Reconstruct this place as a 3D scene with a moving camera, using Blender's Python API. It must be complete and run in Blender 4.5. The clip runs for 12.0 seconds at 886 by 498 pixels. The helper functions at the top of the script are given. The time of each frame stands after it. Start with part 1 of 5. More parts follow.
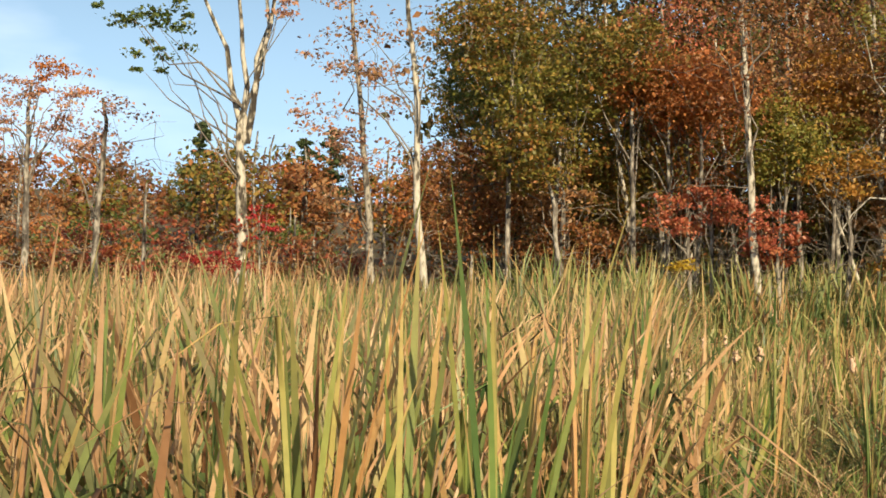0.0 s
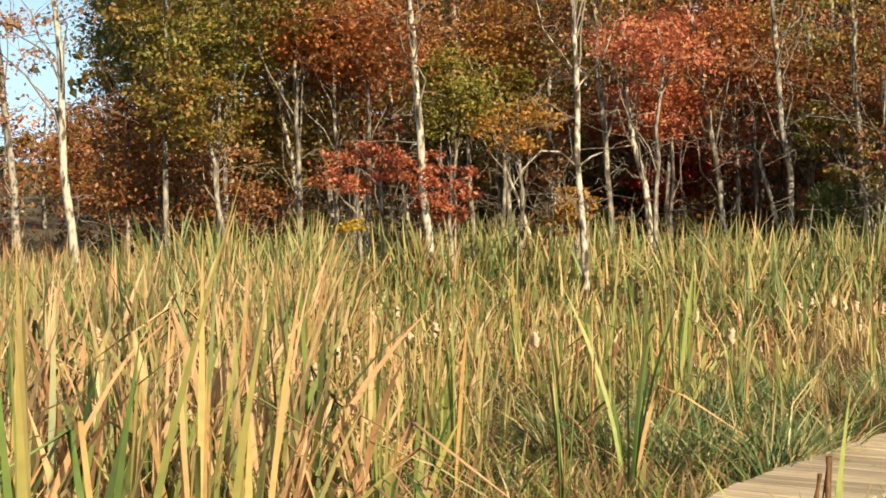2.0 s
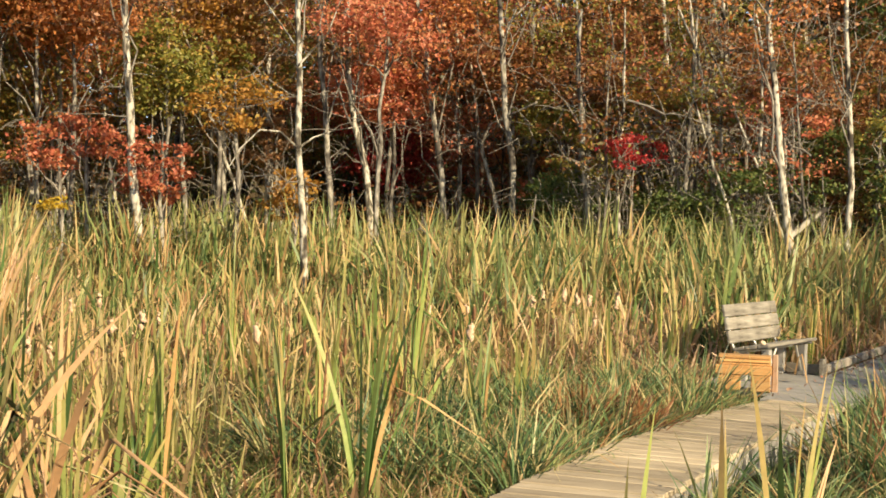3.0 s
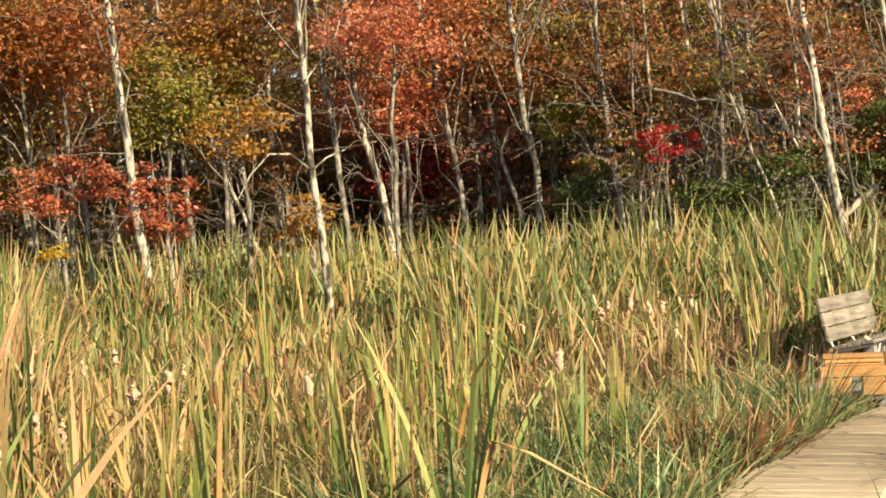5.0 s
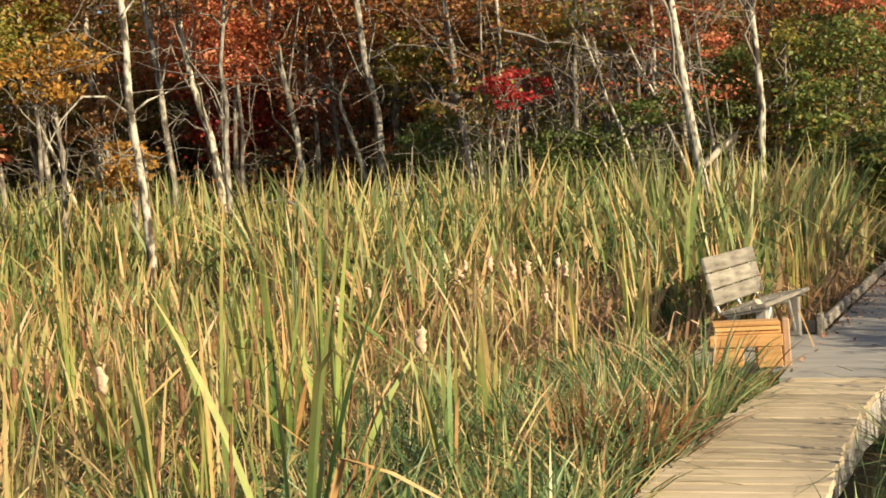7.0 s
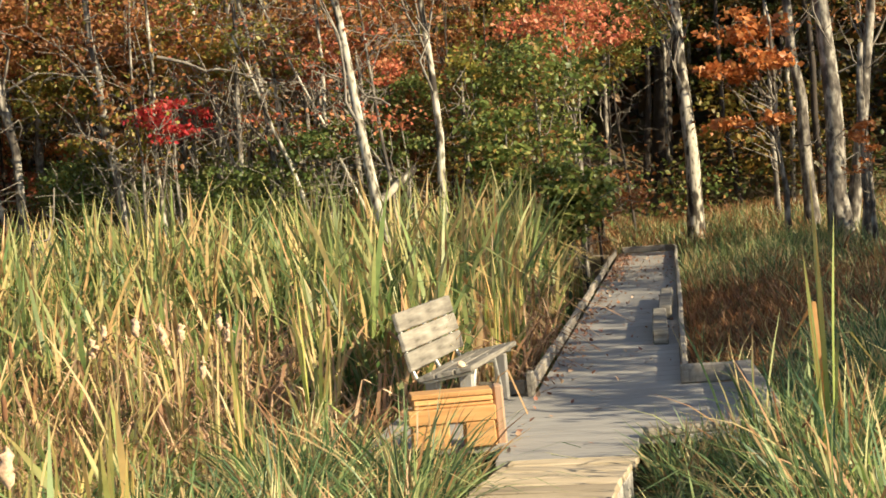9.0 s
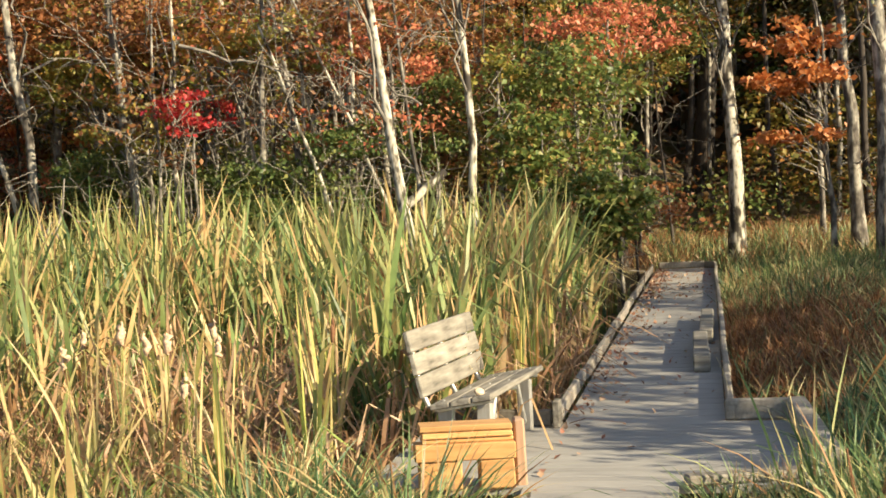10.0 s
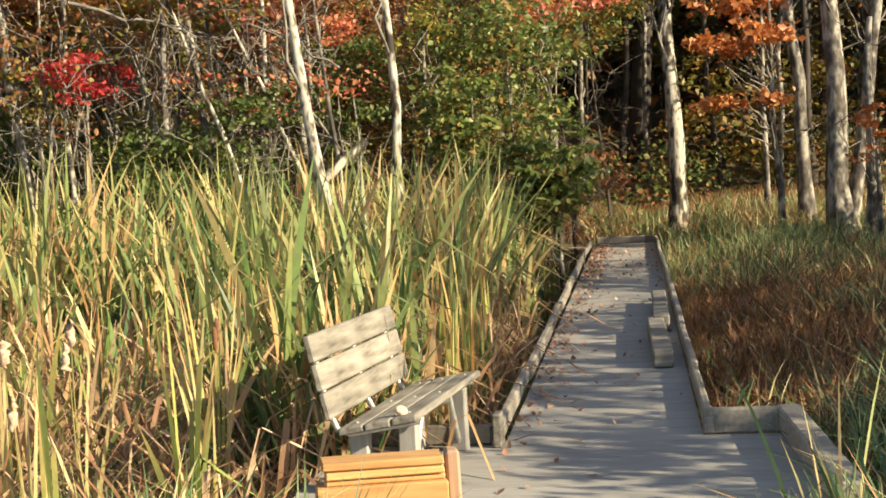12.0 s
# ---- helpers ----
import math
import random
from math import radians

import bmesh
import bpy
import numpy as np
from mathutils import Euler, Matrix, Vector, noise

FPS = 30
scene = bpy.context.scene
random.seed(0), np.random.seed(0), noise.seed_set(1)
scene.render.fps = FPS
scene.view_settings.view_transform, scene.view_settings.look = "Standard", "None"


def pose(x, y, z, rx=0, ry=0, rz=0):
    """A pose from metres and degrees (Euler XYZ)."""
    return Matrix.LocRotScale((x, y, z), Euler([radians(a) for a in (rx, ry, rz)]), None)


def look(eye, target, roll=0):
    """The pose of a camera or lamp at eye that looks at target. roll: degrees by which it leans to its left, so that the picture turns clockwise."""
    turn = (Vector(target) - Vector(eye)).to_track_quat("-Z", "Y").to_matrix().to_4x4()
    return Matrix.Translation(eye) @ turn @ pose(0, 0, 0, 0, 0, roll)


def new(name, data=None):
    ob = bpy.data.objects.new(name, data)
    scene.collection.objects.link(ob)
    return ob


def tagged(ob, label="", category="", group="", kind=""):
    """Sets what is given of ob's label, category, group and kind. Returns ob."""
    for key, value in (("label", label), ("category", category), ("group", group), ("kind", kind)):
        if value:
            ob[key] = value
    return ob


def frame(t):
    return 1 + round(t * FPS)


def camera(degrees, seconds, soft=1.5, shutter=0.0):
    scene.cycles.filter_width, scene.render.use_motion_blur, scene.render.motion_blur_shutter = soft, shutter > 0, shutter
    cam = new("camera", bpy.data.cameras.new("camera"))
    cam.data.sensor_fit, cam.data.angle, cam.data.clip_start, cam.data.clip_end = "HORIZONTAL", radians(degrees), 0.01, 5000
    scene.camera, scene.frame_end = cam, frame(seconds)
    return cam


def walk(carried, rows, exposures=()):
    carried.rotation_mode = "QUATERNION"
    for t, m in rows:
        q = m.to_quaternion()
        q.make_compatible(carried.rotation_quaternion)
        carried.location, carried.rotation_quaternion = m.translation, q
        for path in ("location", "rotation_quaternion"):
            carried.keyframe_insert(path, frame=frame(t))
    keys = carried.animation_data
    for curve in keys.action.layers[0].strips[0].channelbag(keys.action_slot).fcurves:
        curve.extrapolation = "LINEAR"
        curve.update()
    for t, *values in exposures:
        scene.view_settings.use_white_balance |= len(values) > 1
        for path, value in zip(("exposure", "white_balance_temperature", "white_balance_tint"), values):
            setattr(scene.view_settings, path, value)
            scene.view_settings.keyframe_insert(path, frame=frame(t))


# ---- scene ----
cam = camera(32.0, 12.0, soft=1.7)
PATH = [
    (0, (7.053, -16.24, 1.59), (5.536, -14.936, 1.605), 2.0),
    (0.5, (6.714, -15.77, 1.624), (5.326, -14.33, 1.567), 1.8),
    (1, (6.437, -15.459, 1.661), (5.115, -13.959, 1.612), -0.7),
    (1.5, (6.201, -15.12, 1.706), (4.935, -13.572, 1.674), -1.0),
    (2, (5.902, -14.774, 1.726), (4.692, -13.183, 1.692), 0.4),
    (2.5, (5.49, -14.238, 1.687), (4.427, -12.545, 1.652), 0.2),
    (3, (5.089, -13.717, 1.685), (4.195, -11.929, 1.641), 1.9),
    (3.2, (5.01, -13.561, 1.668), (4.111, -11.776, 1.623), 1.9),
    (4.8, (3.965, -12.399, 1.633), (3.053, -10.619, 1.609), -3.3),
    (5, (3.826, -12.209, 1.663), (2.927, -10.423, 1.64), -3.2),
    (5.5, (3.691, -11.974, 1.663), (2.812, -10.178, 1.631), -4.8),
    (6, (3.432, -11.434, 1.657), (2.574, -9.628, 1.607), -2.5),
    (6.5, (3.149, -10.996, 1.651), (2.337, -9.17, 1.579), -4.1),
    (7, (2.936, -10.405, 1.643), (2.228, -8.537, 1.547), -3.2),
    (7.5, (2.792, -9.888, 1.661), (2.233, -7.969, 1.588), -0.7),
    (7.7, (2.7, -9.625, 1.669), (2.232, -7.682, 1.599), -1.0),
    (9.3, (2.304, -7.692, 1.621), (2.012, -5.715, 1.547), -4.6),
    (9.5, (2.291, -7.458, 1.603), (1.993, -5.481, 1.536), -4.9),
    (10, (2.232, -6.804, 1.624), (1.892, -4.834, 1.56), -2.4),
    (10.5, (2.155, -6.338, 1.605), (1.801, -4.37, 1.554), -3.9),
    (11, (2.15, -5.818, 1.589), (1.788, -3.853, 1.516), -6.4),
    (11.5, (2.077, -5.296, 1.566), (1.692, -3.335, 1.498), -2.6),
    (12, (1.974, -4.784, 1.583), (1.724, -2.802, 1.482), -2.9),
]
walk(cam, [(t, look(eye, target, roll)) for t, eye, target, roll in PATH],
     exposures=((0, 0.48, 6900, 10), (2.0, 0.80, 7000, 9), (5.0, 0.93, 7050, 10), (7.2, 0.87, 6950, 10), (8.5, 1.04, 6800, 9), (10, 1.28, 6700, 8), (12, 1.25, 6700, 8)))

# ---- world, sun, exposure ----
SUN_AZ = 112.0   # degrees clockwise from +y, where the sun stands
SUN_EL = 25.0
world = bpy.data.worlds.new("world")
scene.world = world
world.use_nodes = True
wn, wl = world.node_tree.nodes, world.node_tree.links
sky = wn.new("ShaderNodeTexSky")
sky.sky_type = 'NISHITA'
sky.sun_disc = False
sky.sun_elevation = radians(SUN_EL)
sky.sun_rotation = radians(SUN_AZ)
wback = wn["Background"]
wback.inputs["Strength"].default_value = 0.050
wcoord = wn.new("ShaderNodeTexCoord")
wmap = wn.new("ShaderNodeMapping")
wmap.inputs["Scale"].default_value = (2.2, 2.2, 7.0)
wnoise = wn.new("ShaderNodeTexNoise")
wnoise.inputs["Scale"].default_value = 1.6
wnoise.inputs["Detail"].default_value = 5.0
wramp = wn.new("ShaderNodeValToRGB")
wramp.color_ramp.elements[0].position = 0.52
wramp.color_ramp.elements[1].position = 0.78
wmix = wn.new("ShaderNodeMixRGB")
wmix.inputs[2].default_value = (15.0, 15.6, 16.5, 1)
wl.new(wcoord.outputs["Generated"], wmap.inputs["Vector"])
wl.new(wmap.outputs["Vector"], wnoise.inputs["Vector"])
wl.new(wnoise.outputs["Fac"], wramp.inputs["Fac"])
wl.new(wramp.outputs["Color"], wmix.inputs["Fac"])
wtint = wn.new("ShaderNodeMixRGB")
wtint.blend_type = 'MULTIPLY'
wtint.inputs["Fac"].default_value = 1.0
wtint.inputs[2].default_value = (0.80, 0.90, 1.0, 1)
wl.new(sky.outputs["Color"], wtint.inputs[1])
wl.new(wtint.outputs["Color"], wmix.inputs[1])
wsep = wn.new("ShaderNodeSeparateXYZ")
wl.new(wcoord.outputs["Generated"], wsep.inputs[0])
whz = wn.new("ShaderNodeMapRange")
whz.inputs["From Min"].default_value, whz.inputs["From Max"].default_value = 0.0, 0.30
whz.inputs["To Min"].default_value, whz.inputs["To Max"].default_value = 0.75, 0.0
wl.new(wsep.outputs["Z"], whz.inputs["Value"])
whaze = wn.new("ShaderNodeMixRGB")
whaze.inputs[2].default_value = (10.5, 17.0, 25.0, 1)
wl.new(whz.outputs["Result"], whaze.inputs["Fac"])
wl.new(wmix.outputs["Color"], whaze.inputs[1])
wl.new(whaze.outputs["Color"], wback.inputs["Color"])

sun_data = bpy.data.lights.new("sun", 'SUN')
sun_data.energy = 5.0
sun_data.angle = radians(0.55)
sun_data.color = (1.0, 0.85, 0.60)
sun = new("sun", sun_data)
_sd = Vector((math.sin(radians(SUN_AZ)) * math.cos(radians(SUN_EL)), math.cos(radians(SUN_AZ)) * math.cos(radians(SUN_EL)), math.sin(radians(SUN_EL))))
sun.matrix_world = look(_sd * 60, (0, 0, 0))

rng = np.random.default_rng(7)


# ---- materials ----
def base_mat(name):
    m = bpy.data.materials.new(name)
    m.use_nodes = True
    n, l = m.node_tree.nodes, m.node_tree.links
    return m, n, l, n["Principled BSDF"]


def ramp_node(n, stops, interp='LINEAR'):
    r = n.new("ShaderNodeValToRGB")
    r.color_ramp.interpolation = interp
    while len(r.color_ramp.elements) < len(stops):
        r.color_ramp.elements.new(0.5)
    for e, (p, c) in zip(r.color_ramp.elements, stops):
        e.position, e.color = p, (*c, 1)
    return r


def noise_node(n, l, scale, detail=4.0, coord="Object", stretch=(1, 1, 1)):
    tc = n.new("ShaderNodeTexCoord")
    mp = n.new("ShaderNodeMapping")
    mp.inputs["Scale"].default_value = stretch
    nz = n.new("ShaderNodeTexNoise")
    nz.inputs["Scale"].default_value = scale
    nz.inputs["Detail"].default_value = detail
    l.new(tc.outputs[coord], mp.inputs["Vector"])
    l.new(mp.outputs["Vector"], nz.inputs["Vector"])
    return nz


def leafy(name, stops, tip=None, rough=0.48, glow=0.36, patch=0.0, patch_scale=0.25, per_object=False):
    """Thin leaves: a colour for each leaf, drier towards the tip, with light coming through."""
    m, n, l, p = base_mat(name)
    geo = n.new("ShaderNodeNewGeometry")
    fac = geo.outputs["Random Per Island"]
    if per_object:
        oinf = n.new("ShaderNodeObjectInfo")
        fac = oinf.outputs["Random"]
    own = fac
    if patch:
        nz = noise_node(n, l, patch_scale, 3.0)
        sub = n.new("ShaderNodeMath"); sub.operation = 'SUBTRACT'; sub.inputs[1].default_value = 0.5
        mul = n.new("ShaderNodeMath"); mul.operation = 'MULTIPLY_ADD'; mul.inputs[1].default_value = patch
        l.new(nz.outputs["Fac"], sub.inputs[0])
        l.new(sub.outputs[0], mul.inputs[0])
        l.new(fac, mul.inputs[2])
        fac = mul.outputs[0]
    r = ramp_node(n, stops)
    l.new(fac, r.inputs["Fac"])
    col = r.outputs["Color"]
    if tip:
        at = n.new("ShaderNodeAttribute"); at.attribute_name = "along"
        pw0 = n.new("ShaderNodeMath"); pw0.operation = 'POWER'; pw0.inputs[1].default_value = 2.6
        l.new(at.outputs["Fac"], pw0.inputs[0])
        m7 = n.new("ShaderNodeMath"); m7.operation = 'MULTIPLY'; m7.inputs[1].default_value = 7.31
        fr = n.new("ShaderNodeMath"); fr.operation = 'FRACT'
        pw = n.new("ShaderNodeMath"); pw.operation = 'MULTIPLY'
        l.new(own, m7.inputs[0]); l.new(m7.outputs[0], fr.inputs[0])
        l.new(pw0.outputs[0], pw.inputs[0]); l.new(fr.outputs[0], pw.inputs[1])
        mx = n.new("ShaderNodeMixRGB"); mx.inputs[2].default_value = (*tip, 1)
        l.new(pw.outputs[0], mx.inputs["Fac"])
        l.new(col, mx.inputs[1])
        col = mx.outputs["Color"]
    fine = noise_node(n, l, 18.0, 3.0)
    hs = n.new("ShaderNodeHueSaturation")
    mr = n.new("ShaderNodeMapRange"); mr.inputs["To Min"].default_value = 0.7; mr.inputs["To Max"].default_value = 1.3
    l.new(fine.outputs["Fac"], mr.inputs["Value"])
    l.new(mr.outputs["Result"], hs.inputs["Value"])
    l.new(col, hs.inputs["Color"])
    l.new(hs.outputs["Color"], p.inputs["Base Color"])
    p.inputs["Roughness"].default_value = rough
    tr = n.new("ShaderNodeBsdfTranslucent")
    l.new(hs.outputs["Color"], tr.inputs["Color"])
    ms = n.new("ShaderNodeMixShader"); ms.inputs["Fac"].default_value = glow
    l.new(p.outputs[0], ms.inputs[1]); l.new(tr.outputs[0], ms.inputs[2])
    l.new(ms.outputs[0], n["Material Output"].inputs["Surface"])
    return m


def timber(name, stops, grain=(2, 40, 40), rough=0.85, bump=0.4, per_piece=0.35):
    m, n, l, p = base_mat(name)
    g = noise_node(n, l, 1.0, 6.0, stretch=grain)
    blot = noise_node(n, l, 3.0, 3.0)
    add = n.new("ShaderNodeMixRGB"); add.inputs["Fac"].default_value = 0.4
    l.new(g.outputs["Fac"], add.inputs[1]); l.new(blot.outputs["Fac"], add.inputs[2])
    r = ramp_node(n, stops)
    l.new(add.outputs["Color"], r.inputs["Fac"])
    oi = n.new("ShaderNodeObjectInfo")
    mr = n.new("ShaderNodeMapRange"); mr.inputs["To Min"].default_value = 1 - per_piece; mr.inputs["To Max"].default_value = 1 + per_piece * 0.6
    l.new(oi.outputs["Random"], mr.inputs["Value"])
    hs = n.new("ShaderNodeHueSaturation")
    l.new(mr.outputs["Result"], hs.inputs["Value"]); l.new(r.outputs["Color"], hs.inputs["Color"])
    l.new(hs.outputs["Color"], p.inputs["Base Color"])
    p.inputs["Roughness"].default_value = rough
    b = n.new("ShaderNodeBump"); b.inputs["Strength"].default_value = bump; b.inputs["Distance"].default_value = 0.004
    l.new(g.outputs["Fac"], b.inputs["Height"]); l.new(b.outputs["Normal"], p.inputs["Normal"])
    return m


def bark(name, stops, scale=9.0):
    m, n, l, p = base_mat(name)
    a = noise_node(n, l, scale, 6.0, stretch=(1, 1, 0.45))
    b2 = noise_node(n, l, 1.3, 3.0)
    mx = n.new("ShaderNodeMixRGB"); mx.inputs["Fac"].default_value = 0.35
    l.new(a.outputs["Fac"], mx.inputs[1]); l.new(b2.outputs["Fac"], mx.inputs[2])
    r = ramp_node(n, stops)
    l.new(mx.outputs["Color"], r.inputs["Fac"]); l.new(r.outputs["Color"], p.inputs["Base Color"])
    p.inputs["Roughness"].default_value = 0.92
    bp = n.new("ShaderNodeBump"); bp.inputs["Strength"].default_value = 0.7; bp.inputs["Distance"].default_value = 0.02
    l.new(a.outputs["Fac"], bp.inputs["Height"]); l.new(bp.outputs["Normal"], p.inputs["Normal"])
    return m


GREENS = [(0.0, (0.045, 0.10, 0.03)), (0.34, (0.10, 0.19, 0.055)), (0.52, (0.21, 0.29, 0.085)), (0.66, (0.44, 0.39, 0.15)), (0.78, (0.64, 0.43, 0.22)), (0.90, (0.52, 0.29, 0.13)), (1.0, (0.26, 0.13, 0.06))]
M_CAT = leafy("cattail_leaf_mix", [(0.0, (0.045, 0.10, 0.03)), (0.36, (0.11, 0.20, 0.05)), (0.50, (0.28, 0.33, 0.09)), (0.62, (0.68, 0.48, 0.26)), (0.8, (0.64, 0.38, 0.20)), (1.0, (0.30, 0.15, 0.07))], tip=(0.62, 0.40, 0.22), patch=0.7, patch_scale=0.6)
M_CATFAR = leafy("cattail_leaf_far", GREENS, tip=(0.52, 0.46, 0.19), patch=0.8, patch_scale=0.5, glow=0.36)
M_CATTAN = leafy("cattail_leaf_tan", [(0.0, (0.06, 0.12, 0.035)), (0.36, (0.15, 0.23, 0.06)), (0.48, (0.56, 0.40, 0.20)), (0.7, (0.72, 0.45, 0.24)), (1.0, (0.36, 0.18, 0.08))], tip=(0.56, 0.36, 0.20), patch=0.5, patch_scale=0.4)
M_CATG = leafy("cattail_leaf_single", [(0.0, (0.07, 0.145, 0.04)), (0.35, (0.14, 0.24, 0.06)), (0.58, (0.30, 0.38, 0.10)), (0.74, (0.44, 0.44, 0.13)), (0.86, (0.62, 0.41, 0.18)), (1.0, (0.60, 0.32, 0.13))], tip=(0.62, 0.36, 0.15), per_object=True)
M_BROKEN = leafy("broken_dry_leaf", [(0.0, (0.22, 0.11, 0.06)), (0.4, (0.46, 0.27, 0.15)), (0.8, (0.74, 0.52, 0.34)), (1.0, (0.60, 0.36, 0.16))])
M_DRY = leafy("dry_marsh_grass", [(0.0, (0.12, 0.07, 0.04)), (0.22, (0.34, 0.19, 0.10)), (0.40, (0.60, 0.41, 0.23)), (0.58, (0.34, 0.31, 0.10)), (0.80, (0.17, 0.23, 0.06)), (1.0, (0.09, 0.14, 0.04))], patch=0.9, patch_scale=0.9)
M_SEDGE = leafy("sedge_blue_green", [(0.0, (0.045, 0.10, 0.05)), (0.4, (0.13, 0.21, 0.08)), (0.66, (0.30, 0.36, 0.14)), (0.80, (0.64, 0.55, 0.28)), (1.0, (0.40, 0.21, 0.10))], patch=0.8, patch_scale=0.9)
M_RUSTGRASS = leafy("rusty_dry_grass", [(0.0, (0.10, 0.05, 0.025)), (0.4, (0.27, 0.115, 0.045)), (0.7, (0.40, 0.20, 0.09)), (0.85, (0.46, 0.31, 0.14)), (1.0, (0.12, 0.15, 0.05))], patch=0.9, patch_scale=1.1)
M_LAWN = leafy("short_green_grass", [(0.0, (0.07, 0.14, 0.03)), (0.5, (0.20, 0.30, 0.06)), (0.85, (0.36, 0.40, 0.11)), (1.0, (0.44, 0.28, 0.12))], patch=0.5, patch_scale=1.5)
M_LITTER = leafy("leaf_litter", [(0.0, (0.22, 0.075, 0.045)), (0.5, (0.34, 0.17, 0.10)), (1.0, (0.46, 0.33, 0.22))], glow=0.1)
LEAF = {
    "olive": leafy("leaf_olive", [(0.0, (0.09, 0.095, 0.02)), (0.5, (0.22, 0.19, 0.04)), (0.8, (0.36, 0.22, 0.05)), (1.0, (0.40, 0.15, 0.05))]),
    "rust": leafy("leaf_rust", [(0.0, (0.16, 0.06, 0.03)), (0.5, (0.31, 0.12, 0.04)), (0.8, (0.38, 0.18, 0.07)), (1.0, (0.16, 0.13, 0.04))]),
    "orange": leafy("leaf_orange", [(0.0, (0.42, 0.13, 0.04)), (0.5, (0.55, 0.20, 0.06)), (1.0, (0.60, 0.28, 0.10))]),
    "red": leafy("leaf_red", [(0.0, (0.32, 0.07, 0.04)), (0.5, (0.52, 0.15, 0.08)), (1.0, (0.46, 0.20, 0.09))]),
    "coral": leafy("leaf_coral", [(0.0, (0.42, 0.10, 0.06)), (0.5, (0.60, 0.19, 0.10)), (1.0, (0.52, 0.26, 0.12))]),
    "brick": leafy("leaf_brick", [(0.0, (0.25, 0.05, 0.03)), (0.5, (0.38, 0.10, 0.05)), (1.0, (0.30, 0.15, 0.07))]),
    "crimson": leafy("leaf_crimson", [(0.0, (0.22, 0.015, 0.02)), (0.6, (0.36, 0.03, 0.03)), (1.0, (0.42, 0.07, 0.04))]),
    "scarlet": leafy("leaf_scarlet", [(0.0, (0.36, 0.02, 0.03)), (0.6, (0.54, 0.05, 0.05)), (1.0, (0.48, 0.12, 0.07))]),
    "blush": leafy("leaf_blush", [(0.0, (0.44, 0.20, 0.12)), (0.5, (0.58, 0.31, 0.20)), (1.0, (0.52, 0.38, 0.24))]),
    "gold": leafy("leaf_gold", [(0.0, (0.45, 0.30, 0.03)), (1.0, (0.60, 0.42, 0.06))]),
    "amber": leafy("leaf_amber", [(0.0, (0.36, 0.17, 0.03)), (0.6, (0.48, 0.24, 0.05)), (1.0, (0.30, 0.22, 0.05))]),
    "tan": leafy("leaf_tan", [(0.0, (0.30, 0.14, 0.06)), (0.5, (0.42, 0.22, 0.10)), (1.0, (0.48, 0.30, 0.15))]),
    "lime": leafy("leaf_lime", [(0.0, (0.13, 0.15, 0.03)), (0.6, (0.26, 0.24, 0.05)), (1.0, (0.40, 0.26, 0.06))]),
    "green": leafy("leaf_green", [(0.0, (0.06, 0.10, 0.025)), (0.6, (0.12, 0.17, 0.045)), (1.0, (0.24, 0.24, 0.07))]),
    "bush": leafy("leaf_bush", [(0.0, (0.07, 0.11, 0.025)), (0.5, (0.15, 0.20, 0.05)), (0.85, (0.28, 0.29, 0.08)), (1.0, (0.40, 0.18, 0.07))]),
    "pine": leafy("needle_pine", [(0.0, (0.04, 0.065, 0.025)), (1.0, (0.10, 0.13, 0.05))], glow=0.2),
    # near-black leaves: the inner wood's shade is put into this colour
    "deep": leafy("leaf_inner_shade", [(0.0, (0.04, 0.05, 0.015)), (0.6, (0.09, 0.075, 0.02)), (1.0, (0.16, 0.08, 0.03))]),
}
M_BIRCH = bark("bark_pale", [(0.43, (0.04, 0.032, 0.025)), (0.475, (0.11, 0.095, 0.07)), (0.505, (0.34, 0.31, 0.25)), (0.56, (0.52, 0.475, 0.40)), (0.61, (0.40, 0.38, 0.30)), (0.65, (0.13, 0.12, 0.085))], 7.0)
M_GREY = bark("bark_grey", [(0.40, (0.04, 0.034, 0.028)), (0.485, (0.12, 0.103, 0.086)), (0.53, (0.25, 0.23, 0.19)), (0.58, (0.38, 0.345, 0.29)), (0.64, (0.14, 0.13, 0.095))], 7.0)
M_DARK = bark("bark_dark", [(0.25, (0.02, 0.016, 0.013)), (0.6, (0.06, 0.047, 0.037)), (0.85, (0.12, 0.10, 0.08))])
M_TWIG = bark("bark_twig", [(0.35, (0.07, 0.058, 0.048)), (0.6, (0.27, 0.24, 0.20))], 12.0)
M_DECK = timber("weathered_deck_boards", [(0.25, (0.26, 0.20, 0.13)), (0.5, (0.47, 0.38, 0.26)), (0.75, (0.60, 0.50, 0.36))], per_piece=0.32)
M_GREYDECK = timber("grey_walk_boards", [(0.25, (0.24, 0.23, 0.215)), (0.5, (0.295, 0.283, 0.265)), (0.8, (0.35, 0.335, 0.31))], grain=(3, 30, 30), per_piece=0.10, bump=0.2)
M_KERB = timber("weathered_kerb_timber", [(0.25, (0.12, 0.10, 0.08)), (0.5, (0.27, 0.24, 0.20)), (0.8, (0.44, 0.40, 0.34))], grain=(30, 3, 30), per_piece=0.2)
M_BENCH = timber("weathered_bench_boards", [(0.34, (0.085, 0.074, 0.06)), (0.46, (0.20, 0.18, 0.148)), (0.58, (0.29, 0.265, 0.22)), (0.74, (0.46, 0.435, 0.38))], grain=(30, 3, 30), per_piece=0.15)
M_ORANGE = timber("new_orange_lumber", [(0.2, (0.30, 0.14, 0.05)), (0.45, (0.48, 0.25, 0.09)), (0.6, (0.58, 0.33, 0.13)), (0.8, (0.66, 0.43, 0.21))], grain=(4, 40, 40), per_piece=0.25)
